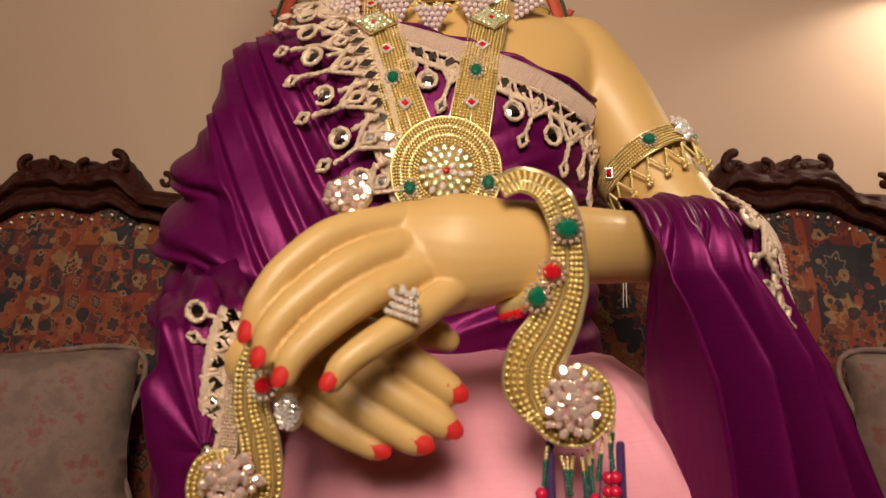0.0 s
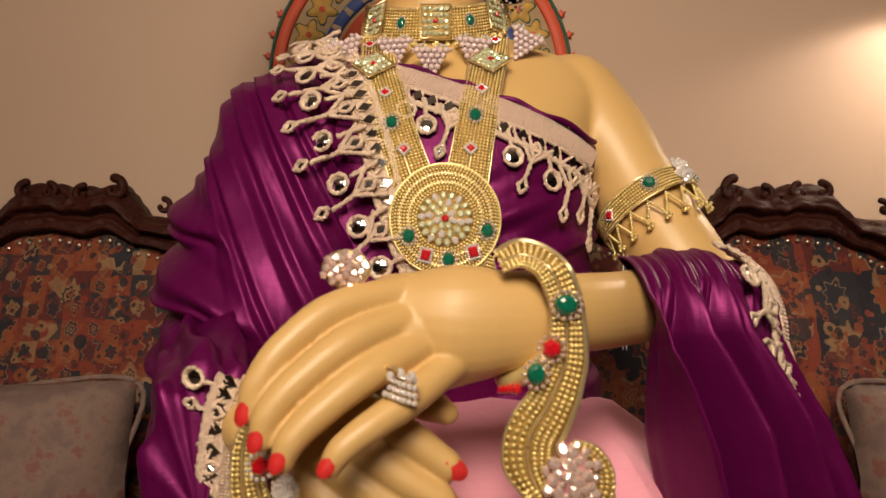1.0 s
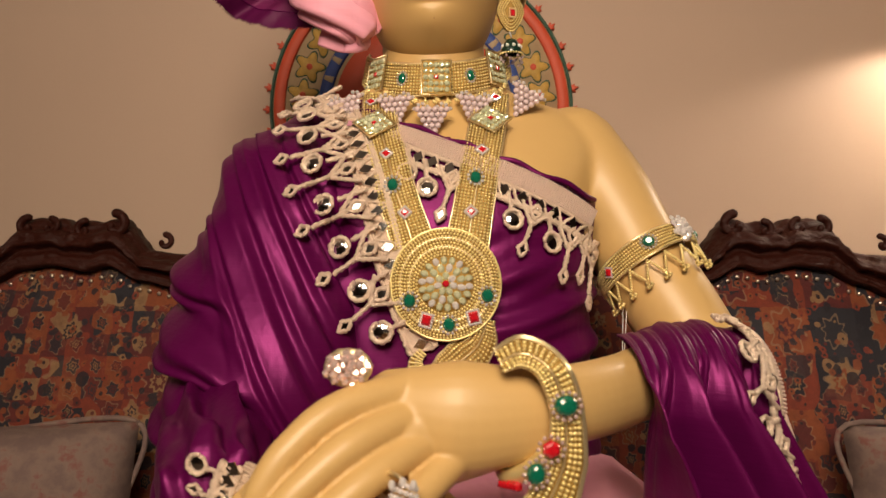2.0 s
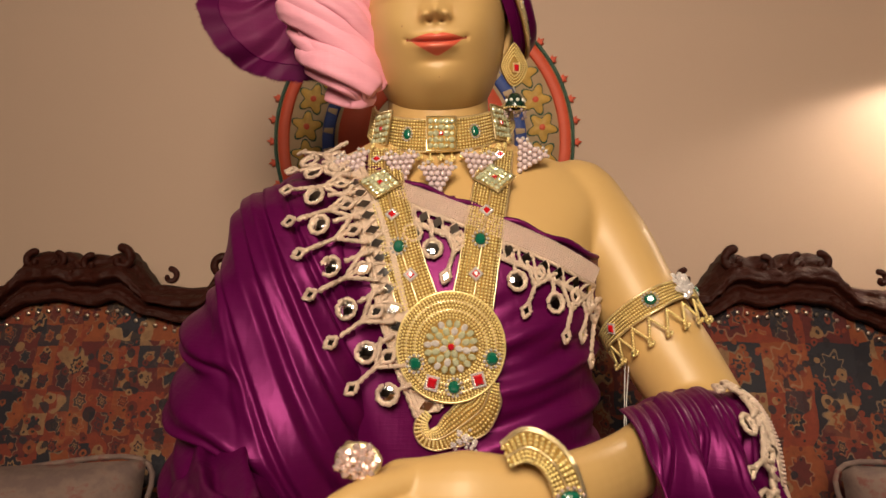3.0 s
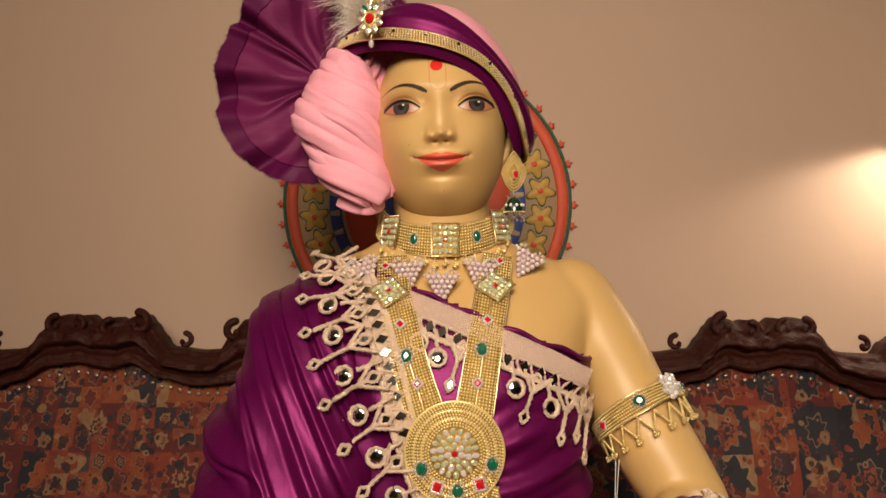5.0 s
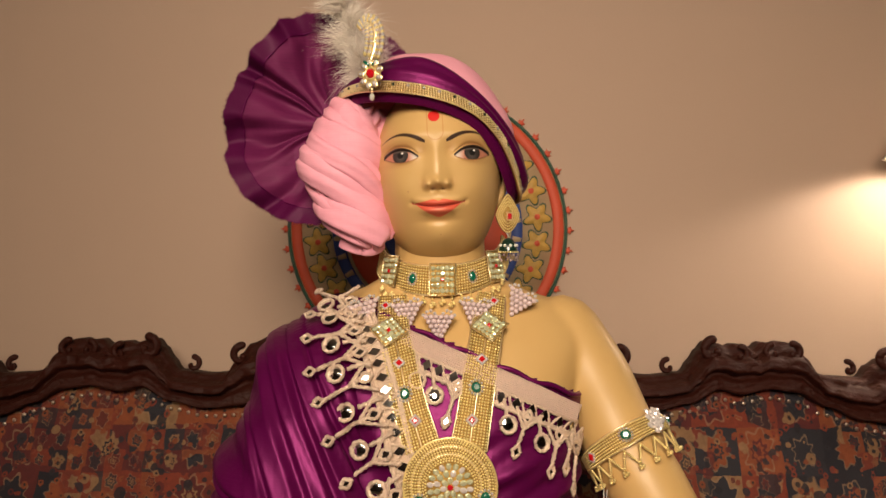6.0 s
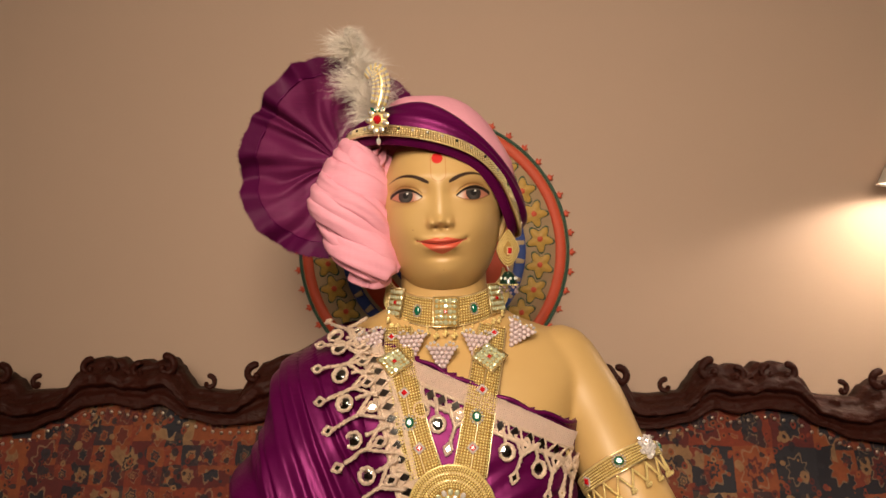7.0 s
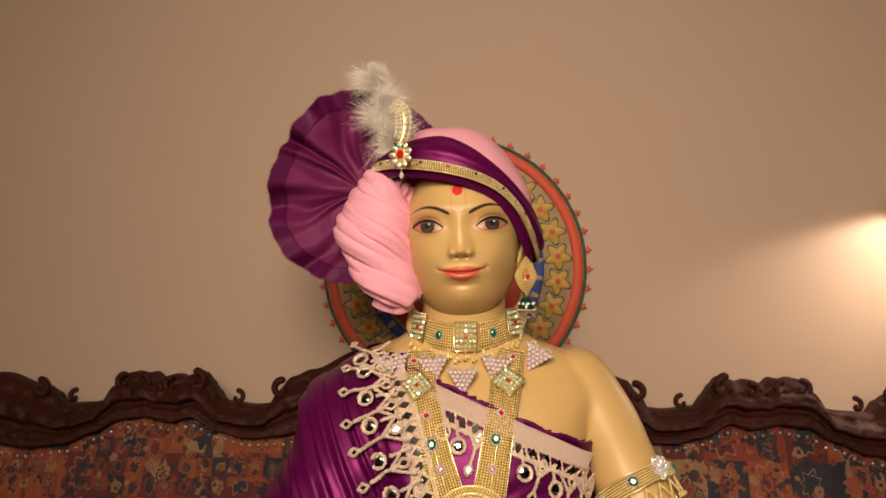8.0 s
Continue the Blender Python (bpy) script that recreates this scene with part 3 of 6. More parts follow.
def body_mesh():
    bm = bmesh.new()
    levels = [0.46 + 0.7 * i / 46 for i in range(47)]
    vs = grid_into(bm, [[torso(z, 2 * math.pi * j / 56) for j in range(56)] for z in levels], close_u=True)
    bm.faces.new(vs[0][::-1]), bm.faces.new(vs[-1])
    tube_into(bm, spline([(-0.008, 0.885, 1.08), (-0.010, 0.882, 1.15), (-0.012, 0.878, 1.22)], 8), [0.066, 0.062, 0.060], 24)
    for s, pts in ((1, [(0.152, 0.862, 1.068), (0.192, 0.838, 1.002), (0.228, 0.805, 0.925), (0.272, 0.760, 0.845)]), (-1, [(-0.155, 0.865, 1.055), (-0.195, 0.84, 0.98), (-0.215, 0.80, 0.89), (-0.24, 0.76, 0.81)])):
        tube_into(bm, spline(pts, 20), [r * (1 if s > 0 else 0.72) for r in (0.054, 0.054, 0.050, 0.049, 0.044)], 24)
    tube_into(bm, spline([(0.272, 0.755, 0.845), (0.19, 0.635, 0.846), (0.12, 0.525, 0.851)], 12), [0.034, 0.023, 0.018], 24)
    tube_into(bm, spline([(-0.24, 0.745, 0.80), (-0.185, 0.62, 0.775), (-0.130, 0.510, 0.772)], 12), [0.028, 0.026, 0.022], 24)
    return remeshed(bm, 0.0042, 8)


FINGERS_OVER = [  # knuckle to tip, radii
    ([(-0.018, 0.466, 0.868), (-0.062, 0.440, 0.860), (-0.089, 0.424, 0.840), (-0.1030, 0.416, 0.820), (-0.1080, 0.414, 0.803)], [0.0128, 0.0118, 0.0106, 0.0095, 0.0076]),
    ([(-0.010, 0.464, 0.855), (-0.050, 0.430, 0.843), (-0.078, 0.414, 0.823), (-0.0945, 0.406, 0.805), (-0.0985, 0.404, 0.791)], [0.0128, 0.0118, 0.0106, 0.0095, 0.0076]),
    ([(0.000, 0.463, 0.842), (-0.038, 0.425, 0.826), (-0.063, 0.408, 0.809), (-0.0800, 0.400, 0.793), (-0.0855, 0.398, 0.781)], [0.0128, 0.0115, 0.0104, 0.0093, 0.0075]),
    ([(0.016, 0.464, 0.832), (-0.016, 0.424, 0.811), (-0.037, 0.408, 0.799), (-0.053, 0.400, 0.788), (-0.0600, 0.398, 0.778)], [0.0122, 0.0110, 0.0098, 0.0088, 0.0070]),
]
FINGERS_UNDER = [
    ([(-0.115, 0.478, 0.770), (-0.092, 0.456, 0.758), (-0.068, 0.446, 0.744), (-0.045, 0.444, 0.732), (-0.039, 0.4445, 0.729)], [0.0120, 0.0110, 0.0100, 0.0085, 0.0070]),
    ([(-0.105, 0.474, 0.782), (-0.075, 0.452, 0.771), (-0.047, 0.444, 0.752), (-0.020, 0.442, 0.736), (-0.014, 0.4425, 0.733)], [0.0125, 0.0118, 0.0108, 0.0092, 0.0076]),
    ([(-0.095, 0.474, 0.792), (-0.062, 0.452, 0.784), (-0.032, 0.444, 0.764), (-0.002, 0.442, 0.746), (0.003, 0.4425, 0.7425)], [0.0125, 0.0120, 0.0112, 0.0098, 0.0080]),
    ([(-0.085, 0.476, 0.802), (-0.052, 0.456, 0.798), (-0.024, 0.448, 0.784), (0.002, 0.446, 0.766), (0.0065, 0.4465, 0.763)], [0.0125, 0.0118, 0.0108, 0.0095, 0.0078]),
]
THUMB_UNDER = [(-0.06, 0.50, 0.80), (-0.03, 0.478, 0.802), (-0.008, 0.468, 0.797), (0.003, 0.466, 0.792)]


def palms_mesh():
    bm = bmesh.new()
    tube_into(bm, spline([(0.19, 0.620, 0.852), (0.125, 0.530, 0.852), (0.085, 0.487, 0.853), (0.05, 0.468, 0.851), (0.01, 0.462, 0.850), (-0.028, 0.464, 0.854)], 26), [0.031, 0.027, 0.0262, 0.031, 0.0360, 0.027], 24, flat=0.66, up=V((0.25, -1, 0.15)))
    tube_into(bm, spline([(0.075, 0.482, 0.842), (0.03, 0.469, 0.834), (-0.006, 0.454, 0.821)], 10), [0.015, 0.020, 0.015], 16, flat=0.85)
    for pts, radii in FINGERS_OVER + FINGERS_UNDER:
        tube_into(bm, spline(pts, 18), [r * (1.03 if pts in [q for q, _ in FINGERS_UNDER] else 0.93) for r in radii], 16)
    tube_into(bm, spline(THUMB_UNDER, 10), [0.016, 0.013, 0.011, 0.008], 16)
    tube_into(bm, spline([(-0.130, 0.510, 0.772), (-0.105, 0.490, 0.780), (-0.08, 0.484, 0.786)], 8), [0.024, 0.027, 0.028], 20, flat=0.6)
    tube_into(bm, spline([(0.0, 0.462, 0.852), (-0.022, 0.452, 0.842), (-0.034, 0.446, 0.836)], 8), [0.017, 0.015, 0.011], 16)
    tube_into(bm, spline([(-0.075, 0.478, 0.79), (-0.06, 0.466, 0.782), (-0.05, 0.462, 0.776)], 8), [0.022, 0.020, 0.014], 16)
    return remeshed(bm, 0.0015, 5)


HEAD = V((-0.0145, 0.865, 1.285))


def relief(x, z):
    """How far the carved features stand out; x from the middle of the face, z above the mouth line."""
    ax = np.abs(x)

    def hump(cx, cz, sx, sz):
        return np.exp(-((ax - cx) / sx) ** 2 - ((z - cz) / sz) ** 2)

    f = np.clip((z - 0.028) / 0.050, 0, 1)
    ridge = 0.0062 * (1 - f) ** 1.15 + 0.0018
    fall = 1 / (1 + np.exp(-(z - 0.0225) / 0.0020)) / (1 + np.exp((z - 0.082) / 0.004))
    h = ridge * np.exp(-(ax / (0.0122 - 0.0034 * f)) ** 2) * fall
    h += 0.0018 * np.exp(-(ax / 0.017) ** 2) * np.exp(-((z - 0.034) / 0.020) ** 2)
    h += 0.0066 * hump(0, 0.0280, 0.0076, 0.0062)
    h += 0.0074 * hump(0.0128, 0.0258, 0.0046, 0.0052) - 0.0016 * hump(0.0175, 0.029, 0.0035, 0.006)
    h -= 0.0050 * hump(0.0064, 0.0205, 0.0034, 0.0020)
    # mouth mound, lips, corners
    h += 0.0050 * hump(0, 0.001, 0.030, 0.017) - 0.0012 * hump(0, 0.0150, 0.0035, 0.006)
    bend = 0.0046 * (ax / 0.0298) ** 2
    h += 0.0042 * np.exp(-(ax / 0.024) ** 4 - ((z - bend - 0.0042) / 0.0038) ** 2)
    h += 0.0056 * np.exp(-(ax / 0.021) ** 4 - ((z - bend * 0.8 + 0.0056) / 0.0044) ** 2)
    h -= 0.0030 * np.exp(-(ax / 0.030) ** 6 - ((z - bend) / 0.0011) ** 2)
    h -= 0.0018 * hump(0.0325, 0.0052, 0.0036, 0.0036)
    h -= 0.0036 * hump(0, -0.0170, 0.020, 0.0050)
    h += 0.0075 * hump(0, -0.037, 0.021, 0.015)
    # cheeks, sockets, eyeballs, lids, brow
    h += 0.0058 * hump(0.047, 0.020, 0.021, 0.022)
    h -= 0.0078 * hump(0.041, 0.064, 0.024, 0.0115) + 0.0030 * hump(0.015, 0.068, 0.008, 0.012)
    ex = (ax - 0.0435) / 0.0215
    arch = 0.0092 * np.clip(1 - np.abs(ex) ** 2.1, 0, 1) + 0.0012 * ex
    sag = -0.0064 * np.clip(1 - np.abs(ex) ** 2.0, 0, 1) + 0.0012 * ex
    near = np.exp(-(ex / 1.05) ** 6)
    h += 0.0074 * hump(0.0435, 0.0620, 0.0180, 0.0095)
    h += 0.0016 * near * np.exp(-((z - 0.0615 - arch - 0.0012) / 0.0014) ** 2)
    h -= 0.0014 * near * np.exp(-((z - 0.0615 - arch - 0.0050) / 0.0014) ** 2)
    h += 0.0010 * near * np.exp(-((z - 0.0615 - sag + 0.0010) / 0.0014) ** 2)
    h += 0.0036 * hump(0.036, 0.088, 0.030, 0.008)
    return h


def feature_colour(x, z):
    """The painted features: eyes, brows, lips and forehead marks."""
    ax = np.abs(x)
    c = np.empty(x.shape + (3,))
    c[:] = OCHRE

    def lay(colour, w):
        w = np.clip(w, 0, 1)[..., None]
        c[:] = c * (1 - w) + np.array(colour) * w

    def edge(d, soft=0.0006):
        return 0.5 - d / soft

    def spot(cx, cz, sx, sz):
        return np.exp(-((ax - cx) / sx) ** 2 - ((z - cz) / sz) ** 2)

    # brushed shading round the eyes; browner beside the nostrils and under the lower lip
    lay((0.36, 0.17, 0.055), 0.80 * spot(0.046, 0.0745, 0.021, 0.0060) + 0.35 * spot(0.045, 0.0530, 0.018, 0.0040) + 0.30 * spot(0.017, 0.070, 0.006, 0.010))
    lay((0.52, 0.27, 0.10), 0.30 * spot(0.0185, 0.027, 0.004, 0.007) + 0.35 * spot(0, -0.0165, 0.014, 0.003))
    ex = (ax - 0.0435) / 0.0215
    tilt = 0.0012 * ex
    top = 0.0092 * np.clip(1 - np.abs(ex) ** 2.1, 0, 1) + tilt
    low = -0.0064 * np.clip(1 - np.abs(ex) ** 2.0, 0, 1) + tilt
    dz = z - 0.0615
    wide = (np.abs(ex) < 1.0)
    lay((0.14, 0.055, 0.025), 0.85 * edge(np.abs(dz - top - 0.0046) - 0.0005, 0.0014) * wide)
    lay((0.26, 0.09, 0.04), 0.8 * edge(np.abs(dz - low + 0.0006) - 0.0006, 0.0014) * wide)
    eye = wide & (dz > low) & (dz < top)
    lay((0.68, 0.63, 0.57), eye * 1.0)
    lay((0.50, 0.20, 0.13), eye * 0.35 * edge(0.0240 + 0.003 - ax, 0.003))
    r = np.hypot(ax - 0.0437, dz - 0.0022)
    lay((0.012, 0.012, 0.014), eye * edge(r - 0.0098))
    lay((0.036, 0.030, 0.028), eye * edge(r - 0.0083, 0.0014))
    lay((0.085, 0.075, 0.070), eye * 0.8 * edge(np.hypot(ax - 0.0437, dz + 0.0012) - 0.0045, 0.004))
    lay((0.008, 0.008, 0.008), eye * edge(r - 0.0038))
    # catchlight painted as a white dot on the same side of both eyes
    lay((0.85, 0.85, 0.85), eye * edge(np.hypot(x - np.copysign(0.0437, x) - 0.0025, dz - 0.0050) - 0.0012))
    # the upper lid's shade on the eyeball, put into the colour
    lay((0.20, 0.16, 0.13), eye * 0.6 * edge(top - dz - 0.0022, 0.003))
    lay((0.016, 0.010, 0.009), edge(np.abs(dz - top - 0.0008) - 0.0017 * (1.15 + 0.35 * ex), 0.0008) * (np.abs(ex) < 1.03))
    lay((0.06, 0.03, 0.02), 0.8 * edge(np.abs(dz - low) - 0.0004, 0.0009) * (ex > -0.5) * (ex < 1.0))
    bx = np.clip((ax - 0.013) / 0.056, 0, 1)
    mid = 0.0785 + 0.0125 * np.sin(np.minimum(1, bx * 1.02) * math.pi * 0.78) - 0.0055 * bx * bx
    lay((0.035, 0.016, 0.010), edge(np.abs(z - mid) - 0.0031 * (1 - bx) ** 0.75 * np.minimum(1, 0.55 + bx * 4), 0.0012) * (ax > 0.013) * (ax < 0.069))
    lx = ax / 0.0310
    bend = 0.0046 * lx ** 2 - 0.0010 * np.exp(-(ax / 0.006) ** 2)
    up = (0.0100 - 0.0026 * np.exp(-(ax / 0.0038) ** 2)) * (1 - np.minimum(1, lx) ** 1.15)
    dn = -0.0118 * (1 - np.minimum(1, lx * 1.12) ** 1.7)
    lay((0.66, 0.105, 0.060), np.minimum(edge(z - bend - up, 0.001), edge(dn - z + bend, 0.001)) * (lx < 1))
    # gloss highlight painted on the lower lip
    lay((0.80, 0.26, 0.17), 0.55 * spot(0, -0.0050, 0.012, 0.0022))
    lay((0.22, 0.025, 0.020), edge(np.abs(z - bend + 0.0002) - 0.0006, 0.0010) * (lx < 1.04))
    lay((0.34, 0.05, 0.03), 0.9 * edge(np.hypot(ax - 0.0312, z - 0.0052) - 0.0012, 0.0012))
    # nostril hollows darkened in the colour, as shade
    lay((0.13, 0.045, 0.02), 0.85 * spot(0.0064, 0.0208, 0.0034, 0.0014))
    lay((0.60, 0.012, 0.008), edge(np.hypot(x + 0.001, z - 0.110) - 0.0072))
    line = np.where(z > 0.089, np.abs(ax - 0.0095), np.abs(np.hypot(x, z - 0.089) - 0.0095))
    lay((0.46, 0.18, 0.04), 0.75 * edge(line - 0.0004, 0.0012) * (z > 0.079))
    lay((0.30, 0.13, 0.05), 0.7 * edge(np.hypot(x + 0.036, z - 0.019) - 0.0008, 0.001))
    lay((0.30, 0.13, 0.05), 0.6 * edge(np.hypot(x - 0.001, z + 0.034) - 0.0007, 0.001))
    return c


def head_mesh():
    """The head: a fine grid in front, coarser behind; full cheeks and a round jaw."""
    nu, nv = 380, 520
    turn = radians(-3.0)
    v = np.linspace(-1, 1, nv + 1)[:, None]
    u = (-1 + 2 * np.arange(nu) / nu)[None, :]
    lat = math.pi / 2 * 0.998 * (0.62 * v + 0.38 * v ** 3)
    lon = math.pi * (0.30 * u + 0.70 * u ** 3)
    cl = np.cos(lat) ** 0.93 + 0 * lon
    jaw = np.where(lat < 0, np.cos(lat) ** 0.70, np.cos(lat) ** 0.93) + 0 * lon
    x = 0.083 * jaw * np.sin(lon)
    y = -0.105 * cl * np.copysign(np.abs(np.cos(lon)) ** 0.92, np.cos(lon))
    z = 0.114 * np.sin(lat) + 0 * lon
    x = x * (1 - 0.12 * np.clip(-z / 0.114, 0, 1) ** 2.2)
    z = np.where(z < 0, z * 1.085, z)
    front = np.clip(-y / 0.05, 0, 1)
    fx, fz = x, z + 0.051
    y = y - relief(fx, fz) * front ** 0.5
    tint = np.where((front > 0.2)[..., None], feature_colour(fx, fz), np.array(OCHRE))
    xr, zr = x * math.cos(turn) + z * math.sin(turn), -x * math.sin(turn) + z * math.cos(turn)
    verts = np.stack([HEAD.x + xr, HEAD.y + y, HEAD.z + zr], -1).reshape(-1, 3).tolist()
    faces = [(i * nu + j, i * nu + (j + 1) % nu, (i + 1) * nu + (j + 1) % nu, (i + 1) * nu + j) for i in range(nv) for j in range(nu)]
    return verts, tint.reshape(-1, 3).tolist(), faces


def nail_patch(pts, r, out):
    """A painted nail lying on a finger's end."""
    tip, way = V(pts[-1]), (V(pts[-1]) - V(pts[-2])).normalized()
    n = (V(out) - V(out).dot(way) * way).normalized()
    side = way.cross(n)
    verts, faces = [], []
    for i in range(9):
        a = -1 + i / 4
        for j in range(9):
            b = -1 + j / 4
            k = 1 if abs(a) < 1e-6 and abs(b) < 1e-6 else max(abs(a), abs(b)) / math.hypot(a, b)
            p, q = a * k, b * k
            verts.append(tip + way * (r * (0.05 + 1.02 * p)) + side * (r * 0.78 * q) + n * (r * (1.22 - 0.42 * q * q - 0.34 * max(0, p) ** 2)))
    for i in range(8):
        for j in range(8):
            faces.append((i * 9 + j, i * 9 + j + 1, i * 9 + j + 10, i * 9 + j + 9))
    return [v[:] for v in verts], faces


def statue():
    verts, tints, faces = [], [], []

    def take(vs, fs, colour):
        base = len(verts)
        verts.extend(vs)
        tints.extend([colour] * len(vs) if len(colour) == 3 and not hasattr(colour[0], "__len__") else colour)
        faces.extend([tuple(base + k for k in f) for f in fs])

    for me in (body_mesh(), palms_mesh()):
        take([v.co[:] for v in me.vertices], [tuple(p.vertices) for p in me.polygons], OCHRE)
    hv, hc, hf = head_mesh()
    take(hv, hf, hc)
    ear = bmesh.new()
    tube_into(ear, spline([(0.066, 0.868, 1.318), (0.076, 0.872, 1.300), (0.074, 0.868, 1.270), (0.067, 0.860, 1.246)], 12), [0.010, 0.013, 0.011, 0.009], 14, 0.6, V((1, 0, 0)))
    ear.verts.ensure_lookup_table()
    ear.verts.index_update()
    take([v.co[:] for v in ear.verts], [tuple(v.index for v in f.verts) for f in ear.faces], OCHRE)
    ear.free()
    for pts, radii in FINGERS_OVER:
        vs, fs = nail_patch(pts, radii[-1] * 0.88, (-0.45, -1, 0.05))
        take(vs, fs, (0.58, 0.025, 0.025))
    for pts, radii in FINGERS_UNDER:
        vs, fs = nail_patch(pts, radii[-1], (0.35, -1, 0.15))
        take(vs, fs, (0.58, 0.025, 0.025))
    me = bpy.data.meshes.new("statue")
    me.from_pydata(verts, [], faces)
    tint = me.color_attributes.new("paint", "FLOAT_COLOR", "POINT")
    tint.data.foreach_set("color", np.array([(*c, 1) for c in tints], dtype=np.float32).ravel())
    bm = bmesh.new()
    bm.from_mesh(me)
    bmesh.ops.recalc_face_normals(bm, faces=bm.faces)
    bm.to_mesh(me)
    bm.free()
    ob = part("statue", me, SKIN)
    return tagged(ob, "seated ochre-painted statue with folded palms and red nails", "statue")


STATUE = statue()

# ---- garments ----


def neckline(x):
    return 9.0 if x < -0.088 else 1.105 - 0.39 * (x + 0.088)


def robe():
    """Silk wrapped round the trunk, bare over one shoulder."""
    t = thing("robe", "purple silk robe wrapped over one shoulder of the statue", "robe", (0, 0.84, 0.45))
    bm = bmesh.new()
    rows = []
    for i in range(150):
        z = 0.46 + 0.66 * i / 149
        row = []
        for j in range(220):
            a = 2 * math.pi * j / 220
            p = torso(z, a, 0.006)
            s = p.x * 0.8 + (p.z - 1.0) * 0.42
            fold = 0.0030 * math.sin(150 * s + 3 * smooth_noise(p.x * 6, p.z * 6, 1)) * min(1, max(0, (-p.x - 0.02) / 0.08))
            c = p.z - 0.34 * p.x + 0.9 * (p.x - 0.05) ** 2
            swoop = math.sin(118 * c + 3.0 * smooth_noise(p.x * 7, p.z * 9, 5)) + 0.45 * math.sin(265 * c + 4 * smooth_noise(p.x * 11, p.z * 12, 2))
            fold += 0.0046 * swoop * min(1, max(0, (p.x + 0.02) / 0.06)) * min(1, max(0, (0.985 - p.z) / 0.05))
            d = V((p.x, (p.y - 0.85), 0)).normalized()
            row.append(p + d * (fold + 0.002))
        rows.append(row)
    grid_into(bm, rows, close_u=True)
    gone = [f for f in bm.faces if f.calc_center_median().z > neckline(f.calc_center_median().x) and f.calc_center_median().y < 0.97]
    bmesh.ops.delete(bm, geom=gone, context="FACES")
    part("wrap", bm, PURPLE, t)
    pts = []
    for k in range(40):
        x = -0.085 + 0.245 * k / 39
        p = chest_hit(x, neckline(x) - 0.001)[0]
        pts.append(p + V((0, -0.006 - 0.001 * math.sin(k * 1.1), 0.002 * math.sin(k * 0.8))))
    part("rolled_edge", tube(pts, 0.0030, 8), PURPLE, t)
    return t


def bvh_of(*meshes):
    vs, fs = [], []
    for me in meshes:
        base = len(vs)
        vs.extend(v.co.copy() for v in me.vertices)
        fs.extend(tuple(base + k for k in p.vertices) for p in me.polygons)
    return BVHTree.FromPolygons(vs, fs)


CHEST_BM = bmesh.new()
grid_into(CHEST_BM, [[torso(0.46 + 0.70 * i / 80, 2 * math.pi * j / 90, 0.0085) for j in range(90)] for i in range(81)], close_u=True)
CHEST_BM.normal_update()
CHEST = BVHTree.FromBMesh(CHEST_BM)


def chest_hit(x, z):
    """Where a line straight back at (x, z) meets the dressed trunk, and the way out of it."""
    p, n, _, _ = CHEST.ray_cast(V((x, 0.3, z)), V((0, 1, 0)))
    if p is None:
        return V((x, 0.86, z)), V((0, -1, 0))
    return p, (n if n.y < 0 else -n)


robe()


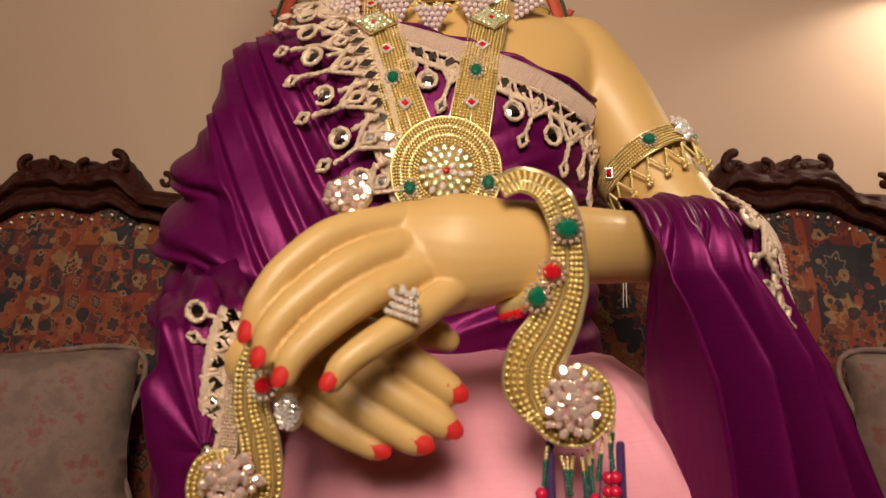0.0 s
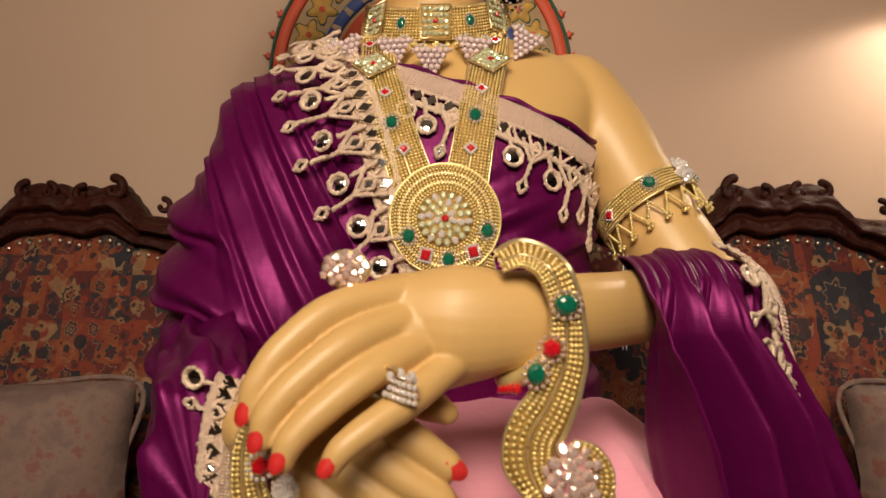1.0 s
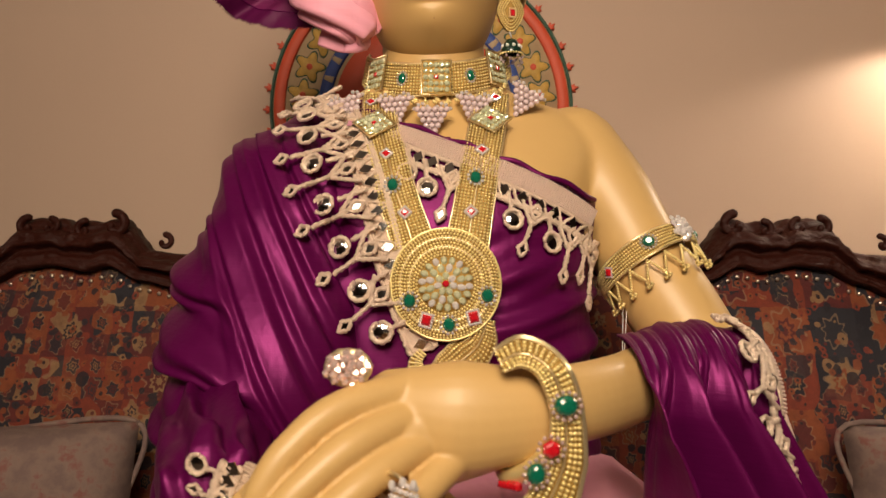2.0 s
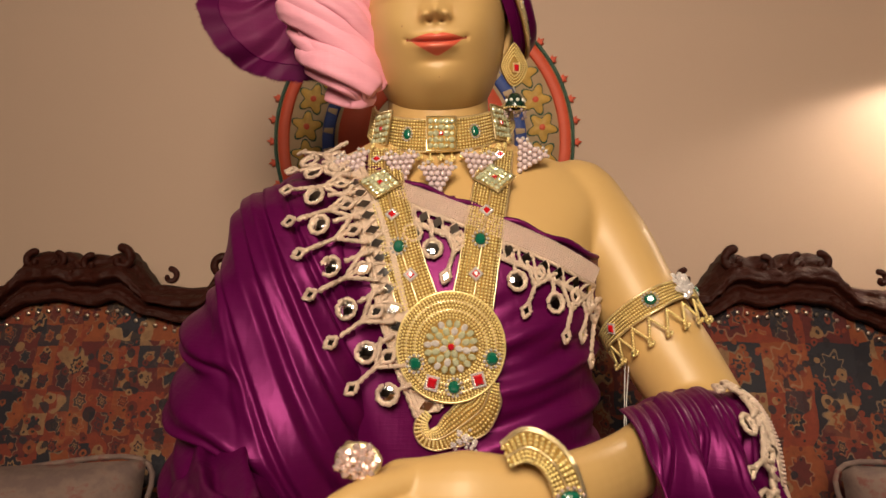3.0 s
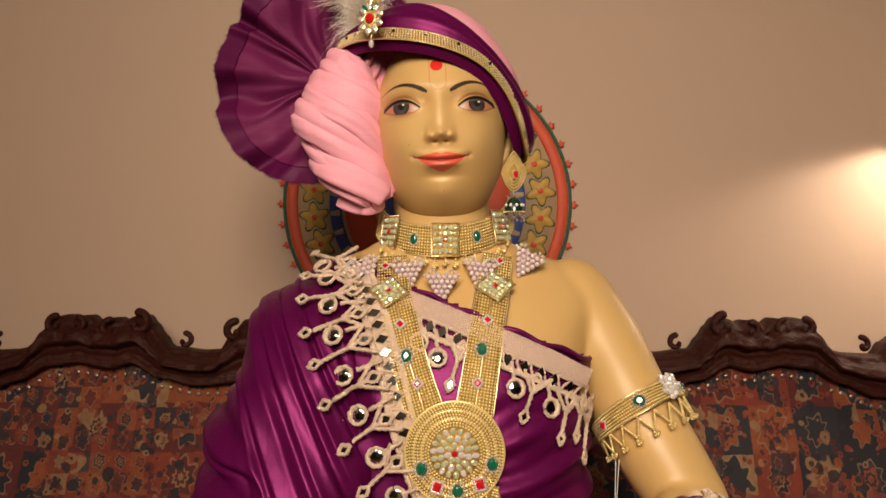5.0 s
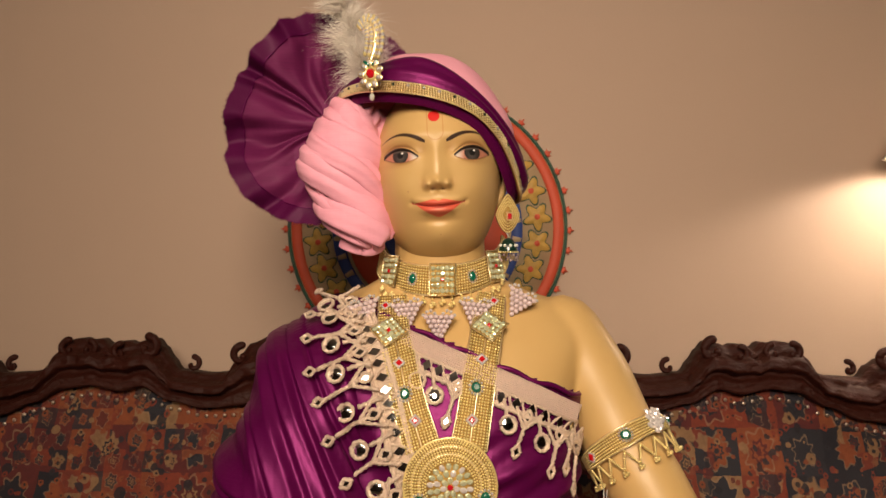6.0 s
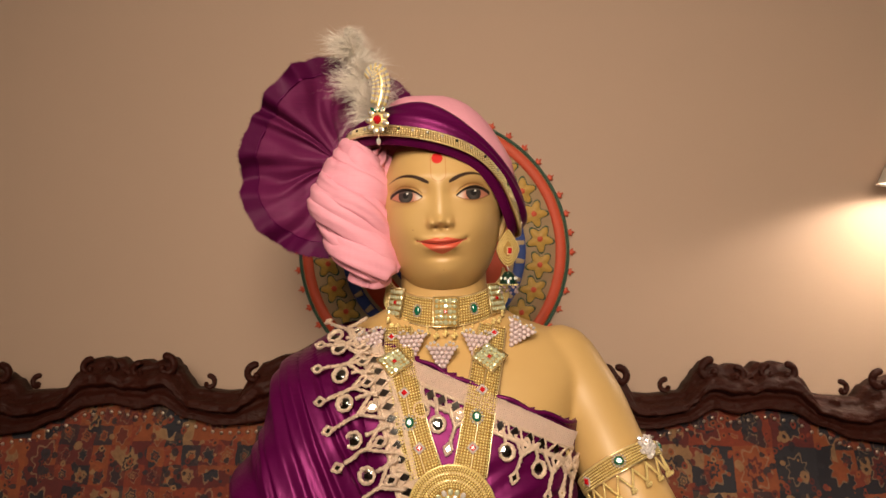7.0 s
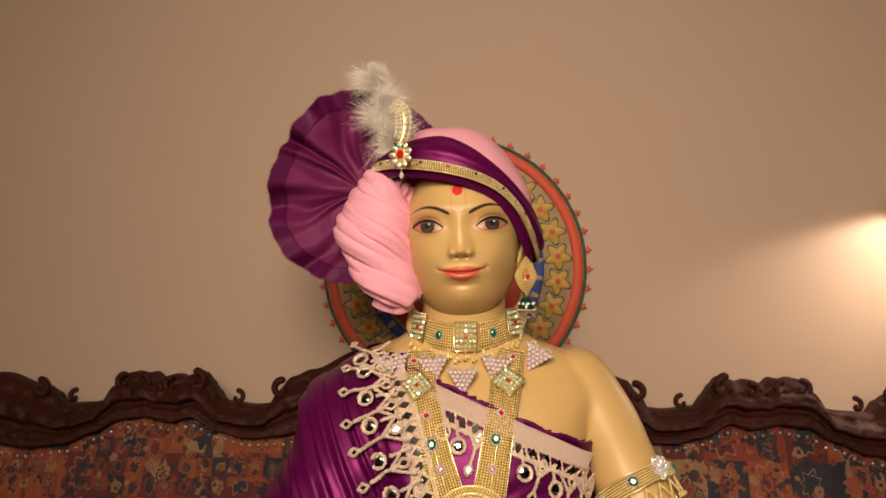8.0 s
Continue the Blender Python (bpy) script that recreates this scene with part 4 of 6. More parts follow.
def shoulder_shawl():
    """The shawl that falls over one shoulder and arm and ends in an open hanging sleeve."""
    t = thing("shoulder_shawl", "purple silk shawl in deep folds over the statue's shoulder and arm", "shawl", (-0.19, 0.80, 0.45))
    shape = [(0.45, -0.190, 0.105, 0.80, 0.15), (0.60, -0.183, 0.098, 0.79, 0.145), (0.73, -0.184, 0.095, 0.775, 0.140), (0.82, -0.180, 0.096, 0.765, 0.130), (0.88, -0.180, 0.098, 0.775, 0.118), (0.93, -0.178, 0.096, 0.79, 0.105),
             (0.968, -0.172, 0.088, 0.80, 0.098), (1.0, -0.158, 0.076, 0.81, 0.094), (1.055, -0.155, 0.074, 0.835, 0.082), (1.074, -0.150, 0.068, 0.850, 0.070), (1.094, -0.136, 0.036, 0.866, 0.055), (1.110, -0.118, 0.014, 0.87, 0.03)]
    bm = bmesh.new()
    rows = []
    for i in range(300):
        z = 0.45 + 0.662 * i / 299
        cx, a, cy, b = [flowing([(r[0], r[k]) for r in shape], z) for k in range(1, 5)]
        row = []
        for j in range(440):
            ang = 2 * math.pi * j / 440
            s, c = math.sin(ang), math.cos(ang)
            x, y = cx + a * math.copysign(abs(s) ** 0.85, s), cy - b * math.copysign(abs(c) ** 0.85, c)
            wob = smooth_noise(x * 9, y * 9, z * 8)
            # steep folds from the shoulder on the inner side, slack horizontal ones round the arm
            inner = 1 / (1 + math.exp(-(x + 0.250 - 0.42 * max(0, 1.02 - z)) / 0.006))
            along = x - 0.46 * (1.06 - z)
            steep = math.sin(215 * along + 3.4 * smooth_noise(along * 22, 0.3 * z, 3) + 0.8 * wob)
            slack = math.sin(84 * (z + 0.40 * x) + 2.6 * wob + 8 * (y - 0.7)) * min(1, max(0, (1.06 - z) / 0.12))
            ridge = 0.5 + 0.5 * slack
            plain = min(1, max(0.22, (-0.118 + 0.42 * (1.07 - z) - x) / 0.035))
            steep = 0.6 - 1.5 * abs(steep) ** 1.3 if steep > 0 else 0.6 - 0.25 * abs(steep)
            d = (0.0075 * steep * (0.75 + 0.6 * smooth_noise(along * 30, z * 3, 7)) + 0.009) * inner * plain + (1 - inner) * (0.019 * ridge ** 0.7 - 0.010 + 0.004 * wob + 0.0035 * math.sin(205 * (z + 0.55 * x) + 4 * wob))
            n = V((s / a, -c / b, 0)).normalized()
            row.append(V((x, y, z)) + n * d + V((0, 0, (1 - inner) * -0.010 * ridge)))
        rows.append(row)
    grid_into(bm, rows, close_u=True)
    part("drape", bm, PURPLE, t)
    bm = bmesh.new()
    rows = []
    for i in range(70):
        f = i / 69
        c = spline([(-0.218, 0.735, 0.755), (-0.192, 0.62, 0.752), (-0.165, 0.522, 0.745)], 70)[i]
        hh, ww = 0.10 - 0.030 * f, 0.054 - 0.012 * f
        way = V((0.32, -0.95, 0)).normalized()
        side = V((0.95, 0.32, 0))
        row = []
        for j in range(120):
            a = 2 * math.pi * j / 120
            wob = smooth_noise(f * 4, math.cos(a) * 2, math.sin(a) * 2)
            d = 1 + 0.10 * math.sin(9 * a + 5 * f + 3 * wob) * (0.4 + 0.6 * f) + 0.12 * wob
            drop = -0.11 * max(0, -math.sin(a)) * f
            row.append(c + side * (ww * d * math.cos(a)) + V((0, 0, hh * d * math.sin(a) + drop)))
        rows.append(row)
    middle = sum(rows[-1], V()) / len(rows[-1]) + V((0.004, -0.012, 0))
    for k in (0.93, 0.8, 0.6, 0.35, 0.08):
        rows.append([middle + (p - middle) * k + V((0, -0.012 * (1 - k) ** 0.5 + 0.004 * smooth_noise(p.x * 40, p.z * 30, k * 3), 0)) for p in rows[69]])
    grid_into(bm, rows, close_u=True)
    part("sleeve", bm, PURPLE, t, "hanging open sleeve end")
    return t


shoulder_shawl()


def stole_point(s, f):
    """The stole over the forearm: s along the arm, f from behind the arm, over it and down."""
    top = V((0.136, 0.570, 0.886)).lerp(V((0.270, 0.672, 0.878)), s) + V((0, 0, 0.012 * math.sin(math.pi * s)))
    if f < 0.25:
        k = f / 0.25
        a = math.pi * (0.5 + 0.45 * (1 - k))
        return top + V((-0.030 * math.cos(a) * 0.8, -0.052 * math.cos(a), -0.052 * (1 - math.sin(a))))
    if f < 0.4:
        a = math.pi * 0.5 * (1 - (f - 0.25) / 0.15)
        return top + V((0.045 * math.cos(a) * 0.15, -0.066 * math.cos(a), -0.060 * (1 - math.sin(a))))
    k = (f - 0.4) / 0.6
    start = top + V((0.007, -0.066, -0.060))
    end = V((0.196, 0.505, 0.46)).lerp(V((0.455, 0.600, 0.46)), s)
    mid = V((0.176, 0.512, 0.72)).lerp(V((0.315, 0.625, 0.72)), s)
    return (1 - k) ** 2 * start + 2 * k * (1 - k) * mid + k * k * end


def arm_stole():
    t = thing("arm_stole", "purple silk stole pleated over the statue's forearm and hanging down", "stole", (0.25, 0.6, 0.45))
    bm = bmesh.new()
    rows = []
    for i in range(150):
        f = i / 149
        row = []
        for j in range(150):
            s = j / 149
            p = stole_point(s, f)
            q = stole_point(min(1, s + 0.01), f) - stole_point(max(0, s - 0.01), f)
            n = q.cross(stole_point(s, min(1, f + 0.01)) - stole_point(s, max(0, f - 0.01))).normalized()
            if n.dot(V((0, -1, 0.6))) < 0:
                n = -n
            amp = 0.0018 + 0.040 * min(1, max(0, (f - 0.34) / 0.22)) ** 0.8 * min(1, 0.06 + (1 - s) / 0.22)
            ph = 2 * math.pi * (3.3 * s + 0.25 * f - 0.1) + 0.8 * smooth_noise(s * 3, f * 3, 9)
            wave = 2 * (0.5 + 0.5 * math.cos(ph)) ** 1.7 - 1
            fine = (0.0022 * math.sin(2 * math.pi * 11 * s + 3 * f) + 0.0012 * math.sin(2 * math.pi * 23 * s + 5 * f)) * min(1, max(0, (f - 0.22) / 0.1))
            row.append(p + n * (amp * wave + fine))
        rows.append(row)
    grid_into(bm, rows)
    ob = part("cloth", bm, PURPLE, t)
    thick = ob.modifiers.new("hem", "SOLIDIFY")
    thick.thickness, thick.offset = 0.0016, 0
    pts = [stole_point(1.0, 0.25 + 0.75 * k / 40) for k in range(41)]
    part("hem", tube(pts, 0.0028, 8), PURPLE, t)
    return ob


arm_stole()


def lap_cloth():
    t = thing("lap_cloth", "pale pink silk cloth draped over the statue's lap", "cloth", (0.0, 0.70, 0.45))
    bm = bmesh.new()
    rows = []
    for i in range(110):
        lat = -math.pi / 2 + math.pi * i / 109
        row = []
        for j in range(220):
            lon = 2 * math.pi * j / 220
            e = 0.62
            cl, sl = abs(math.cos(lat)) ** e, math.copysign(abs(math.sin(lat)) ** e, math.sin(lat))
            s, c = math.sin(lon), math.cos(lon)
            x = 0.045 + 0.205 * cl * math.copysign(abs(s) ** 0.75, s)
            y = 0.70 - 0.215 * cl * math.copysign(abs(c) ** 0.75, c)
            z = 0.600 + 0.152 * sl - 0.25 * x * x
            q = 1.2 * x + 0.75 * z + 0.5 * smooth_noise(x * 4, y * 4, z * 4) * 0.12
            d = 0.0065 * (1 - abs(math.sin(30 * q)) ** 0.7) + 0.004 * smooth_noise(x * 11, y * 11, z * 11)
            d += 0.005 * (1 - abs(math.sin(14 * (x - 0.9 * z) + 1)) ** 0.6)
            n = V((x / 0.07, (y - 0.70) / 0.05, (z - 0.615) / 0.03)).normalized()
            row.append(V((x, y, z)) + n * d)
        rows.append(row)
    grid_into(bm, rows, close_u=True)
    bmesh.ops.remove_doubles(bm, verts=bm.verts, dist=0.0008)
    part("folds", bm, PINK, t)


lap_cloth()

# ---- jewellery helpers ----
DRAPE = bvh_of(*[o.data for o in scene.objects if o.name.split(".")[0] in ("wrap", "drape")])


def on_chest(x, z):
    return chest_hit(x, z)


def on_dress(x, z):
    """The outermost of trunk and shawl at (x, z)."""
    p, n = chest_hit(x, z)
    q, m, _, _ = DRAPE.ray_cast(V((x, 0.3, z)), V((0, 1, 0)))
    if q is not None and q.y < p.y + 0.004:
        p = q
    return p, n


def plane_path(points, count):
    return [(p.x, p.y) for p in spline([(a, b, 0) for a, b in points], count)]


def sides(path):
    """Unit normals of a plane path."""
    out = []
    for k in range(len(path)):
        a, b = path[max(k - 1, 0)], path[min(k + 1, len(path) - 1)]
        d = math.hypot(b[0] - a[0], b[1] - a[1]) or 1
        out.append((-(b[1] - a[1]) / d, (b[0] - a[0]) / d))
    return out


def strip(t, points, widths, surf, rows, off=0.004, pitch=0.0027, r=0.00125, backing=GOLD_CLOTH, bead=GOLD, cord=True, every=0):
    """A band worked in rows of metal beads on a cloth backing, laid on a surface."""
    rough = plane_path(points, 200)
    length = sum(math.hypot(b[0] - a[0], b[1] - a[1]) for a, b in zip(rough, rough[1:]))
    n = max(6, int(length / pitch))
    path = [(p.x, p.y) for p in even([V((a, b, 0)) for a, b in rough], length / n)]
    wide = [curve_value([(i / (len(widths) - 1), w) for i, w in enumerate(widths)], k / (len(path) - 1)) for k in range(len(path))]
    norm = sides(path)

    def at(k, f, h):
        a, b = path[k][0] + norm[k][0] * wide[k] * f / 2, path[k][1] + norm[k][1] * wide[k] * f / 2
        p, nn = surf(a, b)
        return p + nn * h

    bm = bmesh.new()
    cols = 6
    front = [[at(k, -1 + 2 * j / cols, off - (0.0008 if j in (0, cols) else 0)) for j in range(cols + 1)] for k in range(len(path))]
    rear = [[at(k, 1 - 2 * j / cols, off - 0.0034) for j in range(cols + 1)] for k in range(len(path))]
    grid_into(bm, [a + b for a, b in zip(front, rear)], close_u=True)
    part("backing", bm, backing, t)
    pts = []
    for i in range(rows):
        f = -0.88 + 1.76 * i / max(1, rows - 1)
        if every and i % every == every - 1:
            continue
        pts += [at(k, f, off + r * 0.6) for k in range(i % 2, len(path))]
    if pts:
        part("beadwork", beads("beadwork", pts, [r * random.uniform(0.9, 1.1) for _ in pts]), bead, t)
    if cord:
        for f in (-1, 1):
            part("edge_cord", tube([at(k, f, off * 0.8) for k in range(len(path))], 0.0011, 6), PALE_GOLD, t)
    if every:
        for i in range(every - 1, rows, every):
            f = -0.88 + 1.76 * i / max(1, rows - 1)
            part("twisted_wire", tube([at(k, f, off + 0.0006) for k in range(len(path))], 0.0009, 6), PALE_GOLD, t)


def jewel(t, m, rx, ry, stone, halo=CRYSTAL, n=12, turn=0.0, grain=0.0013, name="stone"):
    """A cut stone in a ring of small crystals."""
    s = part(name, gem(rx, ry, min(rx, ry) * 0.75, n, turn), stone, t, smooth=False, m=m @ Matrix.Translation((0, 0, 0.0008)))
    count = max(8, int(2 * math.pi * (rx + ry) / 2 / (grain * 1.9)))
    ring = [V((x, y, grain * 1.1)) for x, y in ellipse(rx + grain * 1.1, ry + grain * 1.1, count)] if n > 4 else [V((a[0] + (b[0] - a[0]) * f, a[1] + (b[1] - a[1]) * f, grain * 1.1)) for a, b in
            zip(ellipse(rx * 1.22, ry * 1.22, 4, turn), ellipse(rx * 1.22, ry * 1.22, 4, turn)[1:] + ellipse(rx * 1.22, ry * 1.22, 4, turn)[:1]) for f in (k / 5 for k in range(5))]
    part("halo", beads("halo", ring, grain), halo, t, smooth=False, m=m)
    return s


def surf_frame(surf, a, b, off, turn=0.0):
    p, n = surf(a, b)
    return frame_at(p + n * off, n, turn)


ME_KUNDAN = as_mesh("crystal", gem(0.003, 0.003, 0.0022, 8), False)
ME_KUNDAN.materials.append(KUNDAN)


def plaque(t, m, w, h):
    """A square plate set with pale foiled crystals round a ruby."""
    q = part("plaque", plate([(-w, -h), (w, -h), (w, h), (-w, h)], 0.0022, 0.0005), GOLD_CLOTH, t, m=m)
    rim = [V((-w, -h, 0.002)), V((w, -h, 0.002)), V((w, h, 0.002)), V((-w, h, 0.002)), V((-w, -h, 0.002))]
    part("rim", tube(rim, 0.0011, 6), PALE_GOLD, q)
    grid = [V((w * 0.72 * i, h * 0.72 * j, 0.0028)) for i in (-1, -0.5, 0, 0.5, 1) for j in (-1, -0.5, 0, 0.5, 1) if (i, j) != (0, 0)]
    for p in grid:
        part("crystal", ME_KUNDAN, KUNDAN, q, m=Matrix.Translation(p - V((0, 0, 0.0008))) @ Matrix.Rotation(random.uniform(-0.5, 0.5), 4, "X") @ Matrix.Rotation(random.uniform(-0.5, 0.5), 4, "Y") @ Matrix.Scale(w * random.uniform(0.15, 0.25) / 0.003, 4))
    part("stone", gem(w * 0.2, w * 0.2, 0.002, 4, math.pi / 4), RUBY, q, smooth=False, m=Matrix.Translation((0, 0, 0.0026)))


# ---- choker ----


def on_neck(a, b):
    phi = a / 0.075
    tilt = 0.034 * (1 - math.cos(phi)) + 0.004 * phi
    p = V((-0.007 + 0.081 * math.sin(phi), 0.884 - 0.069 * math.cos(phi), 1.1415 + tilt + b))
    return p - V((math.sin(phi), -math.cos(phi), 0)) * (0.18 * b), V((math.sin(phi), -math.cos(phi), 0.18)).normalized()


ME_PEARL = beads("pearl", [V((0, 0, 0))], 0.00250, 2)
as_mesh("pearl", ME_PEARL).materials.append(PEARL)


def choker():
    t = thing("choker", "gold beaded choker with emeralds and pale crystal plaques", "necklace", (-0.007, 0.815, 1.125))
    strip(t, [(-0.118, 0), (0, 0), (0.118, 0)], [0.036, 0.037, 0.036], on_neck, 10, 0.004, 0.0031, 0.00142)
    for a in (-0.068, 0.0, 0.068):
        plaque(t, surf_frame(on_neck, a, 0.001, 0.005), 0.0165, 0.0200)
    for a in (-0.034, 0.034):
        jewel(t, surf_frame(on_neck, a, 0.0, 0.005), 0.0046, 0.0064, EMERALD)
    stars = []
    for k in range(17):
        a = -0.085 + 0.17 * k / 16
        for j, (da, db) in enumerate(((0, 0), (0.0026, 0), (-0.0026, 0), (0, 0.0026), (0, -0.0026), (0.0018, 0.0018), (-0.0018, -0.0018))):
            drop = -0.0255 - 0.003 * (k % 2)
            p, n = on_neck(a + da, drop + db)
            c, _ = chest_hit(p.x, p.z)
            stars.append(V((p.x, min(p.y, c.y) - 0.003, p.z)))
        for h in (-0.0205, -0.0230):
            p, n = on_neck(a, h)
            stars.append(p + n * 0.002)
    part("bead_fringe", beads("bead_fringe", stars, 0.0018), GOLD, t)
    for x, z, lean in ((-0.1000, 1.1010, 18), (-0.0500, 1.1000, 4), (-0.0110, 1.0870, 0), (0.0330, 1.1010, -6), (0.0870, 1.1140, -30)):
        p, n = chest_hit(x, z)
        m = frame_at(V((x, min(p.y, 0.80 + abs(x) * 0.35) - 0.006, z)), V((0.4 * x, -1, 0.15)), lean) @ Matrix.Scale(1.32, 4)
        pts = []
        for row in range(6):
            for j in range(6 - row):
                pts.append(V(((j - (5 - row) / 2) * 0.0047, 0.010 - row * 0.0042, 0.0008 * (5 - row))))
        bunch = part("pearl_bunch", plate([(-0.013, 0.012), (0.0, -0.012), (0.013, 0.012)], 0.001), PALE_GOLD, t, "grape-like bunch of lilac pearls", m=m @ Matrix.Translation((0, 0, -0.001)))
        for q in pts:
            part("pearl", ME_PEARL, PEARL, bunch, m=Matrix.Translation(q + V((0, 0, 0.001))))
        leaf = [V((sx * (0.004 + 0.0035 * k), 0.0135 + 0.0025 * math.sin(k * 1.3), 0.001)) for sx in (-1, 1) for k in range(4)]
        part("leaf_crystals", beads("leaf_crystals", leaf, 0.0019), CRYSTAL, bunch, smooth=False)


choker()

# ---- long necklace ----
PENDANT = (0.0030, 0.9220)


def long_necklace():
    t = thing("long_necklace", "long gold beaded necklace with a round jewelled pendant on the robe", "necklace", (0.0, 0.70, 0.85))
    left = [(-0.0690, 1.1190), (-0.0650, 1.0810), (-0.0540, 1.0420), (-0.0440, 1.0060), (-0.0270, 0.9560)]
    right = [(0.0550, 1.1210), (0.0470, 1.0820), (0.0390, 1.0450), (0.0320, 1.0070), (0.0230, 0.9560)]
    for path in (left, right):
        strip(t, path, [0.034, 0.037, 0.037, 0.038, 0.040], on_chest, 11, 0.0075, 0.0031, 0.00142, every=6)
    for x, z, turn in ((-0.0700, 1.0770, 40), (0.0490, 1.0830, 50)):
        plaque(t, surf_frame(on_chest, x, z, 0.0095, turn), 0.0165, 0.0165)
    for x, z in ((-0.0760, 1.1050), (0.0560, 1.1110)):
        jewel(t, surf_frame(on_chest, x, z, 0.010), 0.0042, 0.0042, RUBY, n=4)
    for x, z in ((-0.0560, 1.0450), (-0.0360, 0.9870), (0.0390, 1.0490), (0.0270, 0.9880)):
        jewel(t, surf_frame(on_chest, x, z, 0.0085), 0.0048, 0.0048, RUBY, n=4, grain=0.0018, name="diamond_stone")
    for x, z in ((-0.0480, 1.0140), (0.0320, 1.0210)):
        jewel(t, surf_frame(on_chest, x, z, 0.0092), 0.0056, 0.0066, EMERALD, grain=0.0018)
    # round pendant
    px, pz = PENDANT
    p, n = chest_hit(px, pz)
    m = frame_at(V((px, p.y - 0.010, pz)), V((0, -1, 0.10)))
    disc = part("pendant", plate(ellipse(0.0515, 0.0525, 64), 0.004, 0.001), GOLD_CLOTH, t, "round gold pendant", m=m)
    rim = [V((x, y, 0.004)) for x, y in ellipse(0.0515, 0.0525, 64)]
    part("rim", tube(rim + rim[:2], 0.0013, 6), GOLD, disc)
    for r in (0.0275, 0.0302, 0.0330, 0.0358, 0.0386, 0.0414, 0.0442, 0.0470, 0.0495):
        count = int(2 * math.pi * r / 0.0032)
        part("bead_ring", beads("bead_ring", [V((x, y, 0.0050)) for x, y in ellipse(r, r * 1.02, count, r * 300)], 0.00145), GOLD, disc)
    for r in (0.0344, 0.0428):
        ring = [V((x, y, 0.0048)) for x, y in ellipse(r, r * 1.02, 60)]
        part("wire_ring", tube(ring + ring[:2], 0.0008, 6), PALE_GOLD, disc)
    part("dome", plate(ellipse(0.0255, 0.0255, 32), 0.006, 0.002, 0.003), GOLD_CLOTH, disc)
    for r, count, size in ((0.0075, 7, 0.0034), (0.0150, 12, 0.0036), (0.0222, 18, 0.0034)):
        for k in range(count):
            a = 2 * math.pi * k / count + r * 90
            s = part("crystal", gem(size * 0.95, size * 1.2, 0.0026, 8), KUNDAN if k % 3 else CRYSTAL, disc, smooth=False, m=Matrix.Translation((r * math.cos(a), r * math.sin(a), 0.0085 - r * 0.12)) @ Matrix.Rotation(a - math.pi / 2, 4, "Z"))
    part("stone", gem(0.0034, 0.0034, 0.003, 8), RUBY, disc, smooth=False, m=Matrix.Translation((0, 0, 0.0088)))
    for gx, gz, stone, kind in ((-0.0310, 0.9060, EMERALD, 12), (0.0420, 0.9110, EMERALD, 12), (0.0060, 0.8840, EMERALD, 12), (-0.0150, 0.8880, RUBY, 4), (0.0290, 0.8910, RUBY, 4)):
        mm = m @ Matrix.Translation((gx - px, (gz - pz), 0.0052))
        if kind == 4:
            jewel(t, mm @ Matrix.Rotation(0.25 * math.copysign(1, gx - px), 4, "Z"), 0.0062, 0.0070, stone, n=4, turn=math.pi / 4, grain=0.0016)
        else:
            jewel(t, mm, 0.0058, 0.0064, stone, grain=0.0018)
    # paisley tail under the pendant
    tail = [(0.0420, 0.8890), (0.0330, 0.8650), (0.0120, 0.8470), (-0.0080, 0.8350), (-0.0220, 0.8370), (-0.0250, 0.8500), (-0.0170, 0.8610)]
    strip(t, tail, [0.014, 0.030, 0.040, 0.034, 0.022, 0.014, 0.008], lambda x, z: (V((x, 0.690, z)), V((0, -1, 0))), 9, 0.004, 0.0030, 0.0014, every=5)
    clump = [V((0.0160, 0.684, 0.8360)) + V((random.uniform(-0.012, 0.012), random.uniform(-0.003, 0.002), random.uniform(-0.012, 0.008))) for _ in range(26)]
    part("crystal_clump", beads("crystal_clump", clump, [random.uniform(0.0018, 0.003) for _ in clump]), CRYSTAL, t, smooth=False)


long_necklace()

# ---- mirror-work lace ----
ME_ROUND = as_mesh("mirror", plate(ellipse(0.0078, 0.0084, 18), 0.0012, 0.0003))
ME_SQUARE = as_mesh("mirror", plate([(-0.005, 0), (0, -0.0072), (0.005, 0), (0, 0.0072)], 0.0012, 0.0003), False)
ME_SMALL = as_mesh("mirror", plate([(-0.0032, 0), (0, -0.0050), (0.0032, 0), (0, 0.0050)], 0.0012, 0.0003), False)
for me in (ME_ROUND, ME_SQUARE, ME_SMALL):
    me.materials.append(MIRROR)


def twist(t, pts, r, material=ZARI, name="stem"):
    """A stem of two twisted beaded threads."""
    step = even(pts, max(0.0011, r * 0.8))
    if len(step) < 3:
        step = list(pts)
    path = [p + V((0.22 * r * math.cos(k * 1.6), -0.2 * r, 0.22 * r * math.sin(k * 1.6))) for k, p in enumerate(step)]
    bm = bmesh.new()
    rows = []
    for k, p in enumerate(path):
        d = (path[min(k + 1, len(path) - 1)] - path[max(k - 1, 0)]).normalized()
        side = d.cross(V((0, -1, 0.02))).normalized()
        up = side.cross(d)
        rr = r * random.uniform(0.92, 1.36)
        rows.append([p + rr * (math.cos(a) * side + math.sin(a) * up) for a in (2 * math.pi * q / 7 for q in range(7))])
    vs = grid_into(bm, rows, close_u=True)
    bm.faces.new(vs[0][::-1]), bm.faces.new(vs[-1])
    part(name, bm, material, t)


